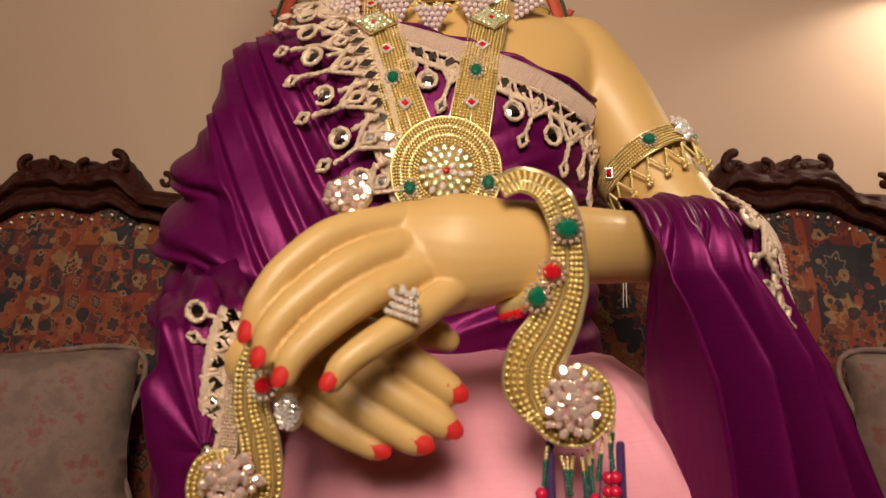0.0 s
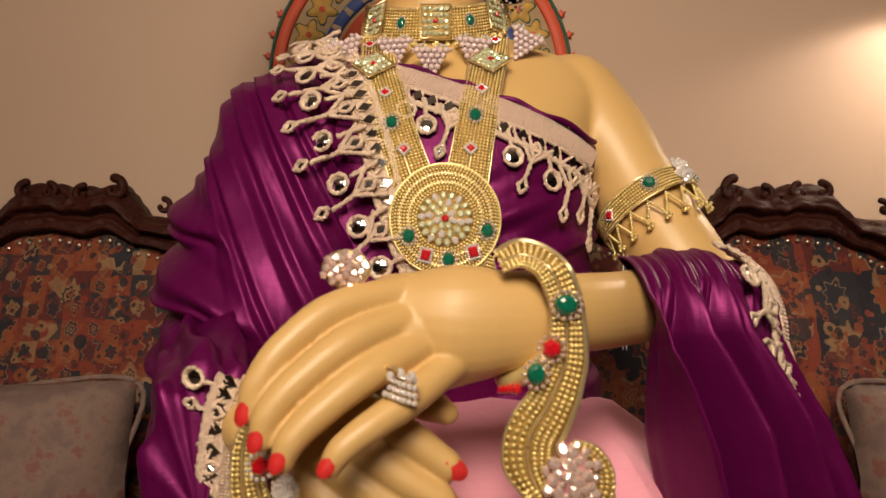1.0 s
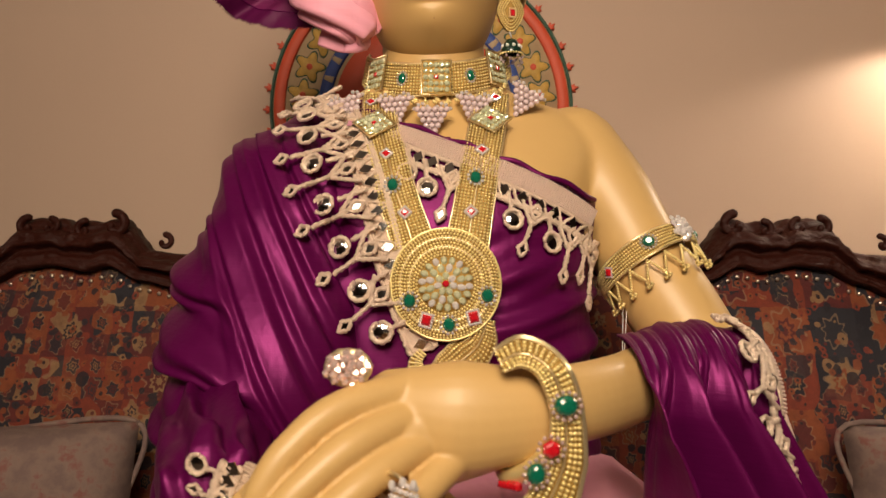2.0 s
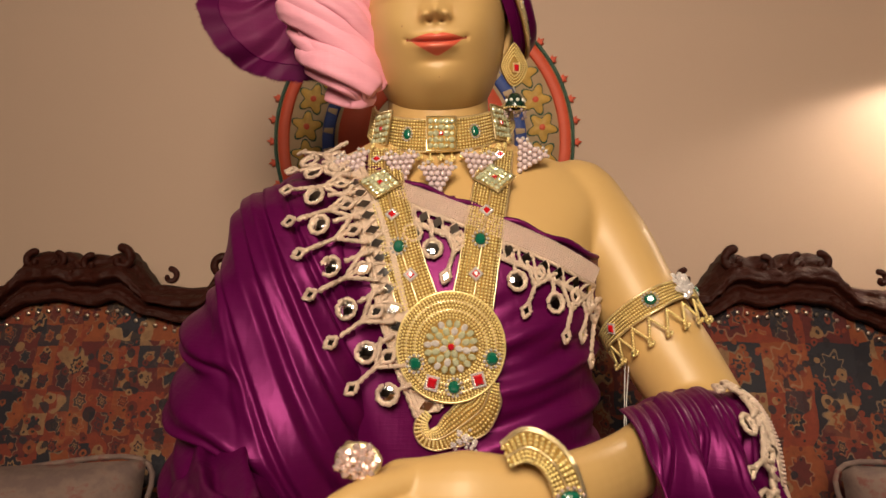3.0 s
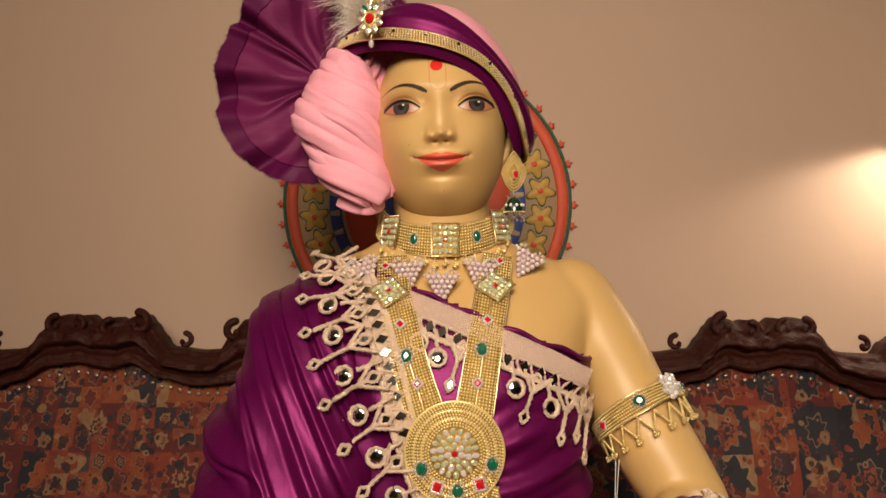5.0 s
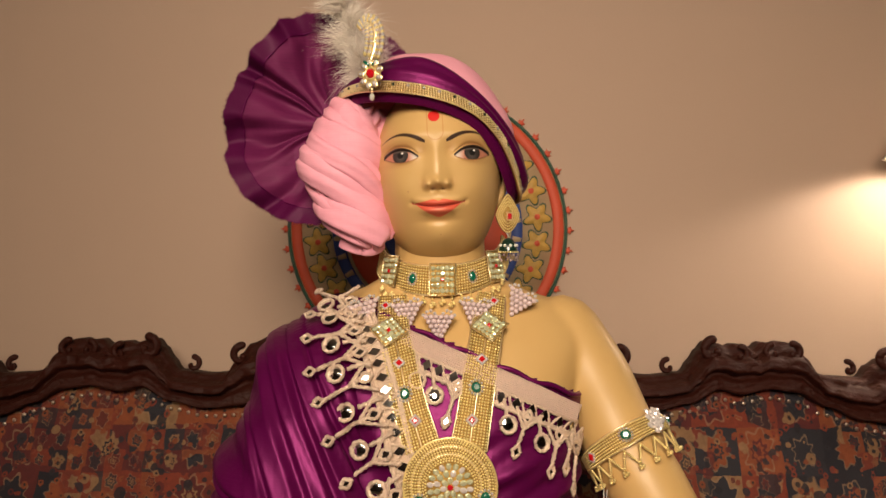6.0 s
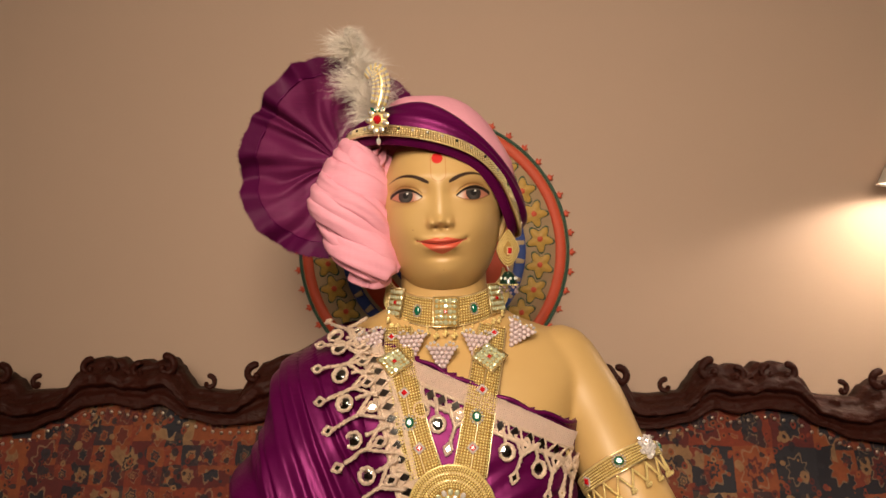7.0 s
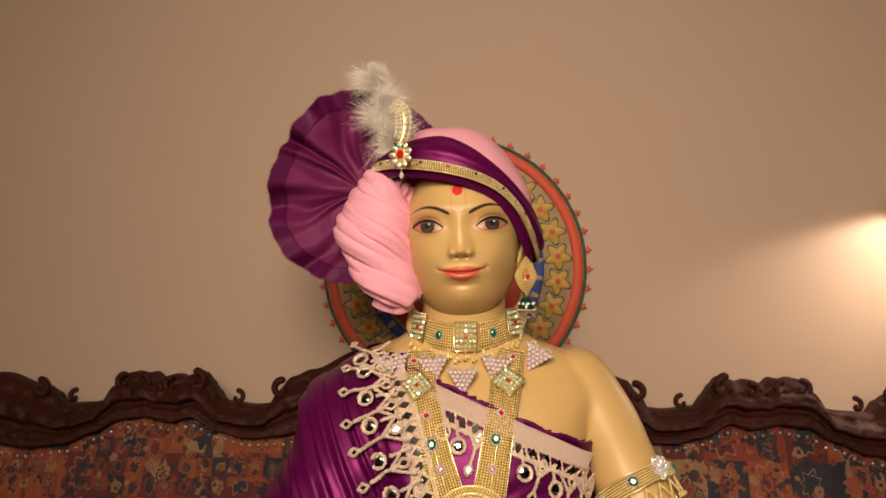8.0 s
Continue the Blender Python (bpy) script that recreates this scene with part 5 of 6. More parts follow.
def ring_of(p, n, rx, ry, turn, shape):
    m = frame_at(p, n, turn)
    if shape == "round":
        return [m @ V((x, y, 0.001)) for x, y in ellipse(rx, ry, 22)]
    c = [(-rx, 0), (0, -ry), (rx, 0), (0, ry)]
    return [m @ V((a[0] + (b[0] - a[0]) * f, a[1] + (b[1] - a[1]) * f, 0.001)) for a, b in zip(c, c[1:] + c[:1]) for f in (k / 6 for k in range(6))]


def lace_branch(t, surf, root, tip, kind, scale=1.0, off=0.0045):
    """One hanging motif of the lace: a stem with a ringed mirror at its end."""
    def lift(a, b):
        p, n = surf(a, b)
        return p + n * off, n
    pts = [lift(root[0] + (tip[0] - root[0]) * f, root[1] + (tip[1] - root[1]) * f)[0] for f in (k / 10 for k in range(11))]
    way = math.degrees(math.atan2(tip[1] - root[1], tip[0] - root[0])) - 90
    end, n = lift(*tip)
    if kind == "round":
        twist(t, pts[:8], 0.0022 * scale)
        ring = ring_of(end, n, 0.0094 * scale, 0.0100 * scale, way, "round")
        part("mirror", ME_ROUND, MIRROR, t, m=frame_at(end, n, way) @ Matrix.Scale(scale, 4))
        twist(t, ring + ring[:1], 0.0019 * scale, name="mirror_ring")
    else:
        twist(t, pts[3:10], 0.0022 * scale)
        ring = ring_of(end, n, 0.0054 * scale, 0.0085 * scale, way, "diamond")
        part("mirror", ME_SMALL, MIRROR, t, m=frame_at(end, n, way) @ Matrix.Scale(scale, 4))
        twist(t, ring + ring[:1], 0.0018 * scale, name="mirror_ring")
        # triangular root with a square mirror
        dx, dz = tip[0] - root[0], tip[1] - root[1]
        ln = math.hypot(dx, dz)
        ux, uz = dx / ln, dz / ln
        apex = (root[0] + ux * ln * 0.45, root[1] + uz * ln * 0.45)
        for s in (-1, 1):
            foot = (root[0] - uz * s * 0.017 * scale, root[1] + ux * s * 0.017 * scale)
            twist(t, [lift(foot[0] + (apex[0] - foot[0]) * f, foot[1] + (apex[1] - foot[1]) * f)[0] for f in (k / 8 for k in range(9))], 0.0021 * scale)
        q, n2 = lift(root[0] + ux * ln * 0.15, root[1] + uz * ln * 0.15)
        part("mirror", ME_SQUARE, MIRROR, t, m=frame_at(q, n2, way) @ Matrix.Scale(scale * 0.95, 4))
        ring = ring_of(q, n2, 0.0064 * scale, 0.0088 * scale, way, "diamond")
        twist(t, ring + ring[:1], 0.0018 * scale, name="mirror_ring")


def lace_band(t, surf, points, width, mirrors, off=0.004, ground=False):
    """The lace's own band: two beaded borders with diamond mirrors between."""
    path = plane_path(points, 90)
    norm = sides(path)

    def at(k, f, h):
        p, n = surf(path[k][0] + norm[k][0] * width * f / 2, path[k][1] + norm[k][1] * width * f / 2)
        return p + n * h

    for f, r in ((-1, 0.0022), (-0.74, 0.0018), (0.82, 0.0018), (1.0, 0.0018)):
        twist(t, [at(k, f, off) for k in range(90)], r, name="border")
    if ground:
        bm = bmesh.new()
        front = [[at(k, f, off - 0.0008) for f in (-1, -0.5, 0, 0.5, 1)] for k in range(90)]
        rear = [[at(k, f, off - 0.0030) for f in (1, 0.5, 0, -0.5, -1)] for k in range(90)]
        grid_into(bm, [a + b for a, b in zip(front, rear)], close_u=True)
        part("ground", bm, ZARI, t)
    net = []
    for k in range(0, 88, 3):
        f0, f1 = (-0.75, 0.85) if (k // 3) % 2 else (0.85, -0.75)
        net.append([at(k, f0, off), at(k + 1, (f0 + f1) / 2, off), at(min(k + 3, 89), f1, off)])
    for pts in net:
        twist(t, pts, 0.0015, name="netting")
    for j in range(mirrors):
        k = int((j + 0.5) / mirrors * 89)
        p, n = surf(path[k][0], path[k][1])
        way = math.degrees(math.atan2(norm[k][1], norm[k][0]))
        part("mirror", ME_SQUARE, MIRROR, t, m=frame_at(p + n * (off + 0.0008), n, way + 90) @ Matrix.Scale(1.10, 4))


def shoulder_lace():
    t = thing("shoulder_lace", "cream and gold mirror-work lace trim along the shawl edge", "lace trim", (-0.07, 0.74, 0.85))
    lace_band(t, on_dress, [(-0.1110, 1.1110), (-0.0940, 1.0750), (-0.0790, 1.0410), (-0.0650, 1.0030), (-0.0530, 0.9570), (-0.0380, 0.9100), (-0.0170, 0.8580)], 0.026, 17, 0.0075, True)
    for root, tip in (((-0.1110, 1.1060), (-0.1620, 1.1130)), ((-0.1090, 1.0940), (-0.1650, 1.0900)), ((-0.1010, 1.0750), (-0.1600, 1.0690)), ((-0.0920, 1.0560), (-0.1500, 1.0380)),
                      ((-0.0840, 1.0320), (-0.1380, 1.0070)), ((-0.0730, 0.9960), (-0.1240, 0.9690)), ((-0.0600, 0.9570), (-0.1050, 0.9250)), ((-0.0500, 0.9160), (-0.0870, 0.8820))):
        lace_branch(t, on_dress, root, tip, "long", 1.0, 0.0140)
    for root, tip in (((-0.1050, 1.0990), (-0.1480, 1.1010)), ((-0.1010, 1.0840), (-0.1410, 1.0890)), ((-0.0950, 1.0650), (-0.1330, 1.0630)), ((-0.0870, 1.0440), (-0.1240, 1.0340)), ((-0.0720, 1.0090), (-0.1110, 0.9940)),
                      ((-0.0600, 0.9740), (-0.0950, 0.9540)), ((-0.0500, 0.9320), (-0.0760, 0.9140)), ((-0.0340, 0.8860), (-0.0560, 0.8760))):
        lace_branch(t, on_dress, root, tip, "round", 1.0, 0.0135)


shoulder_lace()


def neckline_lace():
    t = thing("neckline_lace", "cream and gold mirror-work lace trim along the robe's neckline", "lace trim", (0.06, 0.74, 0.98))
    top = [(-0.0520, 1.0830), (-0.0070, 1.0660), (0.0490, 1.0440), (0.1040, 1.0210), (0.1540, 0.9950)]
    strip(t, [(a, b - 0.009) for a, b in top], [0.017, 0.019, 0.020, 0.020, 0.019], on_chest, 9, 0.0060, 0.0024, 0.0013, ZARI_PALE, ZARI_PALE, False)
    lace_band(t, on_chest, [(a - 0.005, b - 0.026) for a, b in top], 0.017, 13)
    for root, tip, kind in (((-0.0170, 1.0420), (-0.0150, 1.0140), "round"), ((0.0130, 1.0300), (-0.0020, 0.9870), "long"), ((0.0640, 1.0100), (0.0680, 0.9830), "round"),
                            ((0.0930, 0.9960), (0.0760, 0.9540), "long"), ((0.1030, 0.9890), (0.1060, 0.9610), "round"), ((0.1290, 0.9740), (0.1160, 0.9280), "long"),
                            ((0.1470, 0.9660), (0.1350, 0.9270), "long"), ((0.1550, 0.9650), (0.1450, 0.9000), "long"), ((-0.0360, 1.0540), (-0.0350, 1.0290), "round")):
        lace_branch(t, on_chest, root, tip, kind, 0.95)


neckline_lace()


def on_stole(a, b):
    """a runs along the arm, b from the ridge down; both in metres."""
    s, f = 1.0 - a / 0.19, 0.25 + b / 0.50
    p = stole_point(s, f)
    n = (stole_point(s + 0.01, f) - stole_point(s - 0.01, f)).cross(stole_point(s, f + 0.01) - stole_point(s, f - 0.01)).normalized()
    n = n if n.y < 0 or (f < 0.3 and n.z > 0) else -n
    return p, n


def stole_lace():
    t = thing("stole_lace", "cream and gold mirror-work lace on the edge of the stole", "lace trim", (0.27, 0.66, 0.62))
    edge = [(0.006, 0.0), (0.006, 0.05), (0.006, 0.12), (0.006, 0.20)]
    strip(t, edge, [0.012, 0.012, 0.012, 0.012], on_stole, 6, 0.007, 0.0024, 0.0014, ZARI_PALE, ZARI_PALE, False)
    lace_band(t, on_stole, [(0.018, 0.0), (0.018, 0.07), (0.018, 0.14), (0.018, 0.20)], 0.014, 9, 0.008)
    for k in range(8):
        lace_branch(t, on_stole, (0.024, 0.005 + 0.026 * k), (0.066 if k % 2 == 0 else 0.052, 0.016 + 0.026 * k), "long" if k % 2 == 0 else "round", 0.9, 0.010)


stole_lace()


def on_cuff(x, z):
    return V((x, 0.508 + 0.9 * max(0, -0.165 - x), z)), V((-0.2, -1, 0)).normalized()


def sleeve_lace():
    t = thing("sleeve_lace", "gold mirror-work lace round the hanging sleeve's edge", "lace trim", (-0.16, 0.51, 0.65))
    edge = [(-0.1310, 0.8070), (-0.1390, 0.7880), (-0.1440, 0.7570), (-0.1480, 0.7210), (-0.1520, 0.6820)]
    strip(t, edge, [0.008, 0.014, 0.016, 0.016, 0.016], on_cuff, 7, 0.003, 0.0024, 0.0014, ZARI, ZARI, False)
    lace_band(t, on_cuff, [(a - 0.012, b) for a, b in edge], 0.014, 9)
    for k in range(7):
        a, b = edge[0][0] - 0.016 - 0.002 * k, edge[0][1] - 0.006 - 0.018 * k
        lace_branch(t, on_cuff, (a, b), (a - 0.022, b - 0.004 + (0.010 if k < 2 else 0)), "long" if k % 2 else "round", 0.72)


sleeve_lace()

# ---- bracelets, rings, armlet, earring ----


def on_front(depth):
    return lambda x, z: (V((x, depth + 1.2 * max(0, z - 0.885), z)), V((0, -1, 0)))


def crystal_cluster(t, centre, w, h, count, material, parent=None, size=(0.0022, 0.0042)):
    """A spray of cut stones, each its own."""
    for k in range(count):
        a, r = k * 2.4, math.sqrt((k + 0.5) / count)
        p = V(centre) + V((w * r * math.cos(a), -0.004 * (1 - r) + random.uniform(-0.001, 0.001), h * r * math.sin(a)))
        s = random.uniform(*size)
        part("crystal", gem(s, s * random.uniform(0.9, 1.5), s * 1.0, 8), material, parent or t, smooth=False, m=frame_at(p, V((random.uniform(-0.5, 0.5), -1, random.uniform(-0.3, 0.5))), random.uniform(0, 180)))


def wrist_bracelet():
    t = thing("wrist_bracelet", "wide gold beaded bracelet with a swirling jewelled tail", "bracelet", (0.08, 0.455, 0.73))
    flat = on_front(0.447)
    main = [(0.0350, 0.8880), (0.0490, 0.8930), (0.0640, 0.8860), (0.0730, 0.8690), (0.0760, 0.8500), (0.0750, 0.8260), (0.0660, 0.8020), (0.0550, 0.7820), (0.0540, 0.7640), (0.0610, 0.7480)]
    strip(t, main, [0.013, 0.017, 0.019, 0.019, 0.021, 0.025, 0.030, 0.034, 0.034, 0.022], flat, 8, 0.0035, 0.0033, 0.0015, every=4)
    coil = [(0.0570, 0.7540), (0.0690, 0.7400), (0.0850, 0.7380), (0.0960, 0.7490), (0.0960, 0.7640), (0.0870, 0.7750), (0.0760, 0.7780)]
    strip(t, coil, [0.018, 0.014, 0.013, 0.013, 0.012, 0.010, 0.006], on_front(0.446), 4, 0.0035, 0.0030, 0.0014)
    crystal_cluster(t, (0.0770, 0.4360, 0.7590), 0.017, 0.022, 34, ROSE)
    for (x, z), rx, ry, stone, n in (((0.0740, 0.8620), 0.0072, 0.0064, EMERALD, 12), ((0.0650, 0.8360), 0.0062, 0.0058, RUBY, 6), ((0.0560, 0.8210), 0.0058, 0.0066, EMERALD, 12)):
        jewel(t, frame_at(V((x, 0.440, z)), V((0.1, -1, 0.1))), rx, ry, stone, ROSE, n, 0.5, 0.0016)
    band = [V((x, y, z)) for x, y, z in ((0.062, 0.449, 0.828), (0.052, 0.455, 0.818), (0.042, 0.466, 0.812), (0.040, 0.48, 0.812))]
    part("under_band", tube(spline(band, 20), 0.006, 10), GOLD, t)
    part("under_stones", beads("under_stones", [V((0.046 - 0.002 * k, 0.450 + 0.004 * k, 0.810 - 0.0008 * k)) for k in range(5)], 0.0036), RUBY, t, smooth=False)
    # tassel strands
    for k in range(11):
        f = k / 10
        x0, z0 = 0.064 + 0.042 * f, 0.728 + 0.016 * f - 0.014 * math.sin(math.pi * f)
        y = 0.452 + 0.004 * math.sin(k * 2.1)
        z, sway = z0, random.uniform(-0.0006, 0.0006)
        strand = part("strand", tube([(x0, y, z0 + 0.002), (x0 + sway * 20, y, z0 - 0.11)], 0.0005, 6), VIOLET_CORD, t)
        gold, green, red = [], [], []
        for j in range(4):
            gold.append(V((x0 + sway * j, y, z0 - 0.0022 * j)))
        for j in range(7):
            green.append(V((x0 + sway * (4 + j), y, z0 - 0.009 - 0.0023 * j)))
        for j in range(2):
            red.append(V((x0 + sway * 16, y, z0 - 0.029 - 0.0085 * j - 0.007 * (k % 3))))
        for j in range(9):
            gold.append(V((x0 + 0.003 * math.cos(j * 2.2), y + 0.003 * math.sin(j * 2.2), z0 - 0.042 - 0.0012 * j - 0.007 * (k % 3))))
        part("gold_beads", beads("gold_beads", gold, 0.0015), GOLD, strand)
        part("green_beads", beads("green_beads", green, 0.0017), GREEN_BEAD, strand)
        part("red_beads", beads("red_beads", red, 0.0042, 2), RED_BEAD, strand)
    for x in (0.066, 0.110):
        part("cord", tube([(x, 0.456, 0.728), (x + 0.002, 0.456, 0.68), (x + 0.001, 0.457, 0.62)], 0.0028, 8), VIOLET_CORD, t)


wrist_bracelet()


def lower_bracelet():
    t = thing("lower_bracelet", "gold beaded bracelet with a crystal spray on the lower wrist", "bracelet", (-0.12, 0.43, 0.70))
    path = [(-0.1120, 0.7930), (-0.1150, 0.7760), (-0.1140, 0.7540), (-0.1090, 0.7350), (-0.1070, 0.7080), (-0.1140, 0.6880)]
    strip(t, path, [0.010, 0.017, 0.021, 0.023, 0.022, 0.016], on_front(0.440), 7, 0.0035, 0.0030, 0.0014, every=3)
    coil = [(-0.1140, 0.6880), (-0.1320, 0.6900), (-0.1450, 0.7050), (-0.1400, 0.7230), (-0.1240, 0.7290)]
    strip(t, coil, [0.010, 0.012, 0.013, 0.012, 0.006], on_front(0.438), 4, 0.0035, 0.0030, 0.0014)
    crystal_cluster(t, (-0.1240, 0.4280, 0.7130), 0.018, 0.018, 26, ROSE)
    jewel(t, frame_at(V((-0.1030, 0.4240, 0.7710)), V((-0.2, -1, 0.2)), 20), 0.0062, 0.0056, RUBY, CRYSTAL, 6, 0.4, 0.0016)


lower_bracelet()


def finger_band(t, centre, way, r):
    side = V(way).cross(V((0, -1, 0))).normalized()
    top = side.cross(V(way)).normalized()
    ring = [V(centre) + r * (math.cos(a) * side + math.sin(a) * top) for a in (2 * math.pi * k / 24 for k in range(25))]
    part("band", tube(ring, 0.0013, 8), PALE_GOLD, t)


def finger_ring(kind, centre, way, r, w, h, count, material, label):
    t = thing("finger_ring", label, "ring", centre, "rings on the statue")
    finger_band(t, V(centre) + V((0, r * 0.8, 0)), way, r)
    if kind == "crown":
        for row in range(4):
            n = 7 - row
            pts = [V(centre) + V(((j - (n - 1) / 2) * w * 0.30 + row * 0.0014, -0.0035 + 0.0006 * abs(j - n / 2), (j - (n - 1) / 2) * -h * 0.10 + (row - 1.5) * h * 0.42)) for j in range(n)]
            part("crystal_row", beads("crystal_row", pts, 0.0019), CRYSTAL, t, smooth=False)
        for j in range(3):
            part("crystal", gem(0.0022, 0.003, 0.002, 8), CRYSTAL, t, smooth=False, m=frame_at(V(centre) + V((-0.005 + 0.006 * j, -0.004, 0.007 + 0.0015 * (j % 2))), V((0, -1, 0.2))))
    else:
        part("mount", plate(ellipse(w, h, 20), 0.003, 0.001), PALE_GOLD, t, m=frame_at(V(centre), V((-0.2, -1, 0.15)), 25 if kind == "oval" else 0))
        pts = [V(centre) + V((w * 0.9 * math.sqrt((k + 0.5) / count) * math.cos(k * 2.4), -0.003 - 0.0035 * (1 - (k + 0.5) / count), h * 0.9 * math.sqrt((k + 0.5) / count) * math.sin(k * 2.4))) for k in range(count)]
        me = beads("crystal", [V((0, 0, 0))], 0.0017 if kind == "oval" else 0.0031)
        as_mesh("crystal", me, False).materials.append(material)
        for p in pts:
            part("crystal", me, material, t, m=Matrix.Translation(p) @ Matrix.Rotation(random.uniform(0, 3), 4, "Y"))


finger_ring("crown", (-0.0230, 0.4080, 0.8190), (-0.6, -0.5, -0.5), 0.0125, 0.0092, 0.0092, 0, CRYSTAL, "crown-shaped silver ring with pink-white crystals")
finger_ring("oval", (-0.0910, 0.4340, 0.7540), (0.75, -0.2, -0.45), 0.0110, 0.0085, 0.0115, 46, CRYSTAL, "oval silver ring paved with pale crystals")
finger_ring("flower", (-0.0580, 0.4520, 0.8830), (-0.5, -0.5, -0.5), 0.012, 0.0155, 0.0120, 26, ROSE, "large flower-shaped ring of rose crystals")

ARM_AT, ARM_WAY = V((0.2235, 0.8090, 0.9400)), V((0.42, -0.37, -0.83)).normalized()
ARM_FRONT = (V((0, -1, 0)) - V((0, -1, 0)).dot(ARM_WAY) * ARM_WAY).normalized()
ARM_SIDE = ARM_FRONT.cross(ARM_WAY)
if ARM_SIDE.x < 0:
    ARM_SIDE = -ARM_SIDE


def on_arm(a, b):
    phi = a / 0.055
    out = math.cos(phi) * ARM_FRONT + math.sin(phi) * ARM_SIDE
    return ARM_AT - ARM_WAY * b + out * 0.0535, out


def armlet():
    t = thing("armlet", "gold beaded armlet with stones and hanging bead chains", "armlet", (0.22, 0.75, 0.93))
    strip(t, [(-0.095, -0.006), (-0.04, 0.0), (0.0, 0.003), (0.04, 0.003), (0.10, -0.004)], [0.018, 0.022, 0.023, 0.020, 0.016], on_arm, 7, 0.003, 0.0028, 0.0014)
    jewel(t, surf_frame(on_arm, 0.0, 0.004, 0.005), 0.0066, 0.0060, EMERALD, grain=0.0015)
    jewel(t, surf_frame(on_arm, -0.050, -0.001, 0.005), 0.0046, 0.0056, RUBY, n=4, turn=math.pi / 4)
    jewel(t, surf_frame(on_arm, 0.074, 0.0, 0.005), 0.0048, 0.0048, EMERALD)
    p, n = on_arm(0.042, 0.006)
    for k in range(17):
        a, r = k * 2.4, 0.0145 * math.sqrt(k / 17)
        m = frame_at(p + n * (0.008 - r * 0.2), n) @ Matrix.Translation((r * math.cos(a), r * math.sin(a), 0))
        part("crystal", gem(0.0038, 0.0046, 0.0036, 8), CRYSTAL, t, smooth=False, m=m @ Matrix.Rotation(a, 4, "Z") @ Matrix.Rotation(0.4, 4, "X"))
    for k in range(9):
        a0 = -0.082 + 0.0205 * k
        for d in (-1, 1):
            pts = [on_arm(a0 + d * 0.0102 * (1 - f), -0.012 - 0.020 * f) for f in (j / 8 for j in range(9))]
            part("bead_chain", beads("bead_chain", [p + n * 0.0024 for p, n in pts], 0.0018), GOLD, t)
        p, n = on_arm(a0, -0.034)
        drop = [p + n * 0.003 + V((0.0026 * math.cos(j), 0.0026 * math.sin(j * 1.7), -0.0022 * (j % 3))) for j in range(9)]
        part("bead_drop", beads("bead_drop", drop, 0.0020), GOLD, t)
    p, n = on_arm(-0.072, -0.04)
    for dx in (0.0, 0.004):
        part("tie_thread", tube([p + V((dx, -0.002, 0.004)), p + V((dx * 0.4 - 0.001, -0.004, -0.05)), p + V((dx, 0.0, -0.10))], 0.0005, 6), WHITE, t)


armlet()


def earring():
    c = V((0.0770, 0.8450, 1.2270))
    t = thing("earring", "gold teardrop earring with a ruby and a green enamel bell drop", "earring", c)
    m = frame_at(c, V((0.25, -1, 0)))
    drop = [(0.0165 * math.sin(a) * (1 - 0.28 * math.cos(a)) , -0.0235 * math.cos(a) + (0.004 if math.cos(a) < 0 else 0) * abs(math.cos(a)) ** 3) for a in (2 * math.pi * k / 32 for k in range(32))]
    drop = [(x * (1 - max(0, y) / 0.04), y) for x, y in drop]
    plate_ob = part("teardrop", plate(drop, 0.003, 0.0008), GOLD_CLOTH, t, m=m)
    for k in (0.96, 0.80, 0.64, 0.48):
        ring = [V((x * k, y * k, 0.0034)) for x, y in drop]
        part("bead_row", beads("bead_row", even(ring + ring[:1], 0.0025), 0.0012), GOLD, plate_ob)
    jewel(t, m @ Matrix.Translation((0.002, -0.002, 0.0035)), 0.0040, 0.0055, RUBY, PALE_GOLD, 4, math.pi / 4)
    link = V((0.0790, 0.8450, 1.1930))
    part("link", tube([c + V((0, -0.002, -0.024)), link + V((0, 0, 0.006))], 0.0012, 6), CRYSTAL, t)
    bm = bmesh.new()
    rows = [[link + V((r * math.cos(a), r * math.sin(a), h)) for a in (2 * math.pi * k / 22 for k in range(22))] for r, h in ((0.001, 0.004), (0.006, 0.002), (0.0105, -0.005), (0.0125, -0.013), (0.0125, -0.0145), (0.011, -0.0145))]
    grid_into(bm, rows, close_u=True)
    bell = part("bell", bm, ENAMEL, t, "dark green enamel bell")
    dots = [link + V((0.0105 * math.cos(a), 0.0105 * math.sin(a), -0.006)) for a in (2 * math.pi * k / 9 for k in range(9))]
    part("flowers", beads("flowers", dots, 0.0025), WHITE, bell)
    hang = [link + V((0.0125 * math.cos(a), 0.0125 * math.sin(a), -0.018 - 0.0035 * (k % 3))) for k, a in ((k, 2 * math.pi * k / 18) for k in range(54))]
    part("pearl_fringe", beads("pearl_fringe", hang, 0.0021), PEARL, bell)
    rim = [link + V((0.0128 * math.cos(a), 0.0128 * math.sin(a), -0.0145)) for a in (2 * math.pi * k / 26 for k in range(26))]
    part("rim_beads", beads("rim_beads", rim, 0.0014), GOLD, bell)


earring()

# ---- turban ----
HX, HY = -0.030, 0.874


def table(stops):
    """A smooth curve through stops, as a function."""
    pts = spline([(a, b, 0) for a, b in stops], 300)
    xs, ys = [p.x for p in pts], [p.y for p in pts]
    return lambda v: float(np.interp(v, xs, ys))


LOW = table([(-95, 1.366), (-70, 1.374), (-36, 1.376), (0, 1.367), (28, 1.349), (47, 1.320), (66, 1.280), (85, 1.252), (110, 1.245)])
HIGH = table([(-95, 1.387), (-70, 1.401), (-36, 1.414), (-5, 1.417), (20, 1.402), (42, 1.372), (66, 1.330), (85, 1.297), (110, 1.28)])


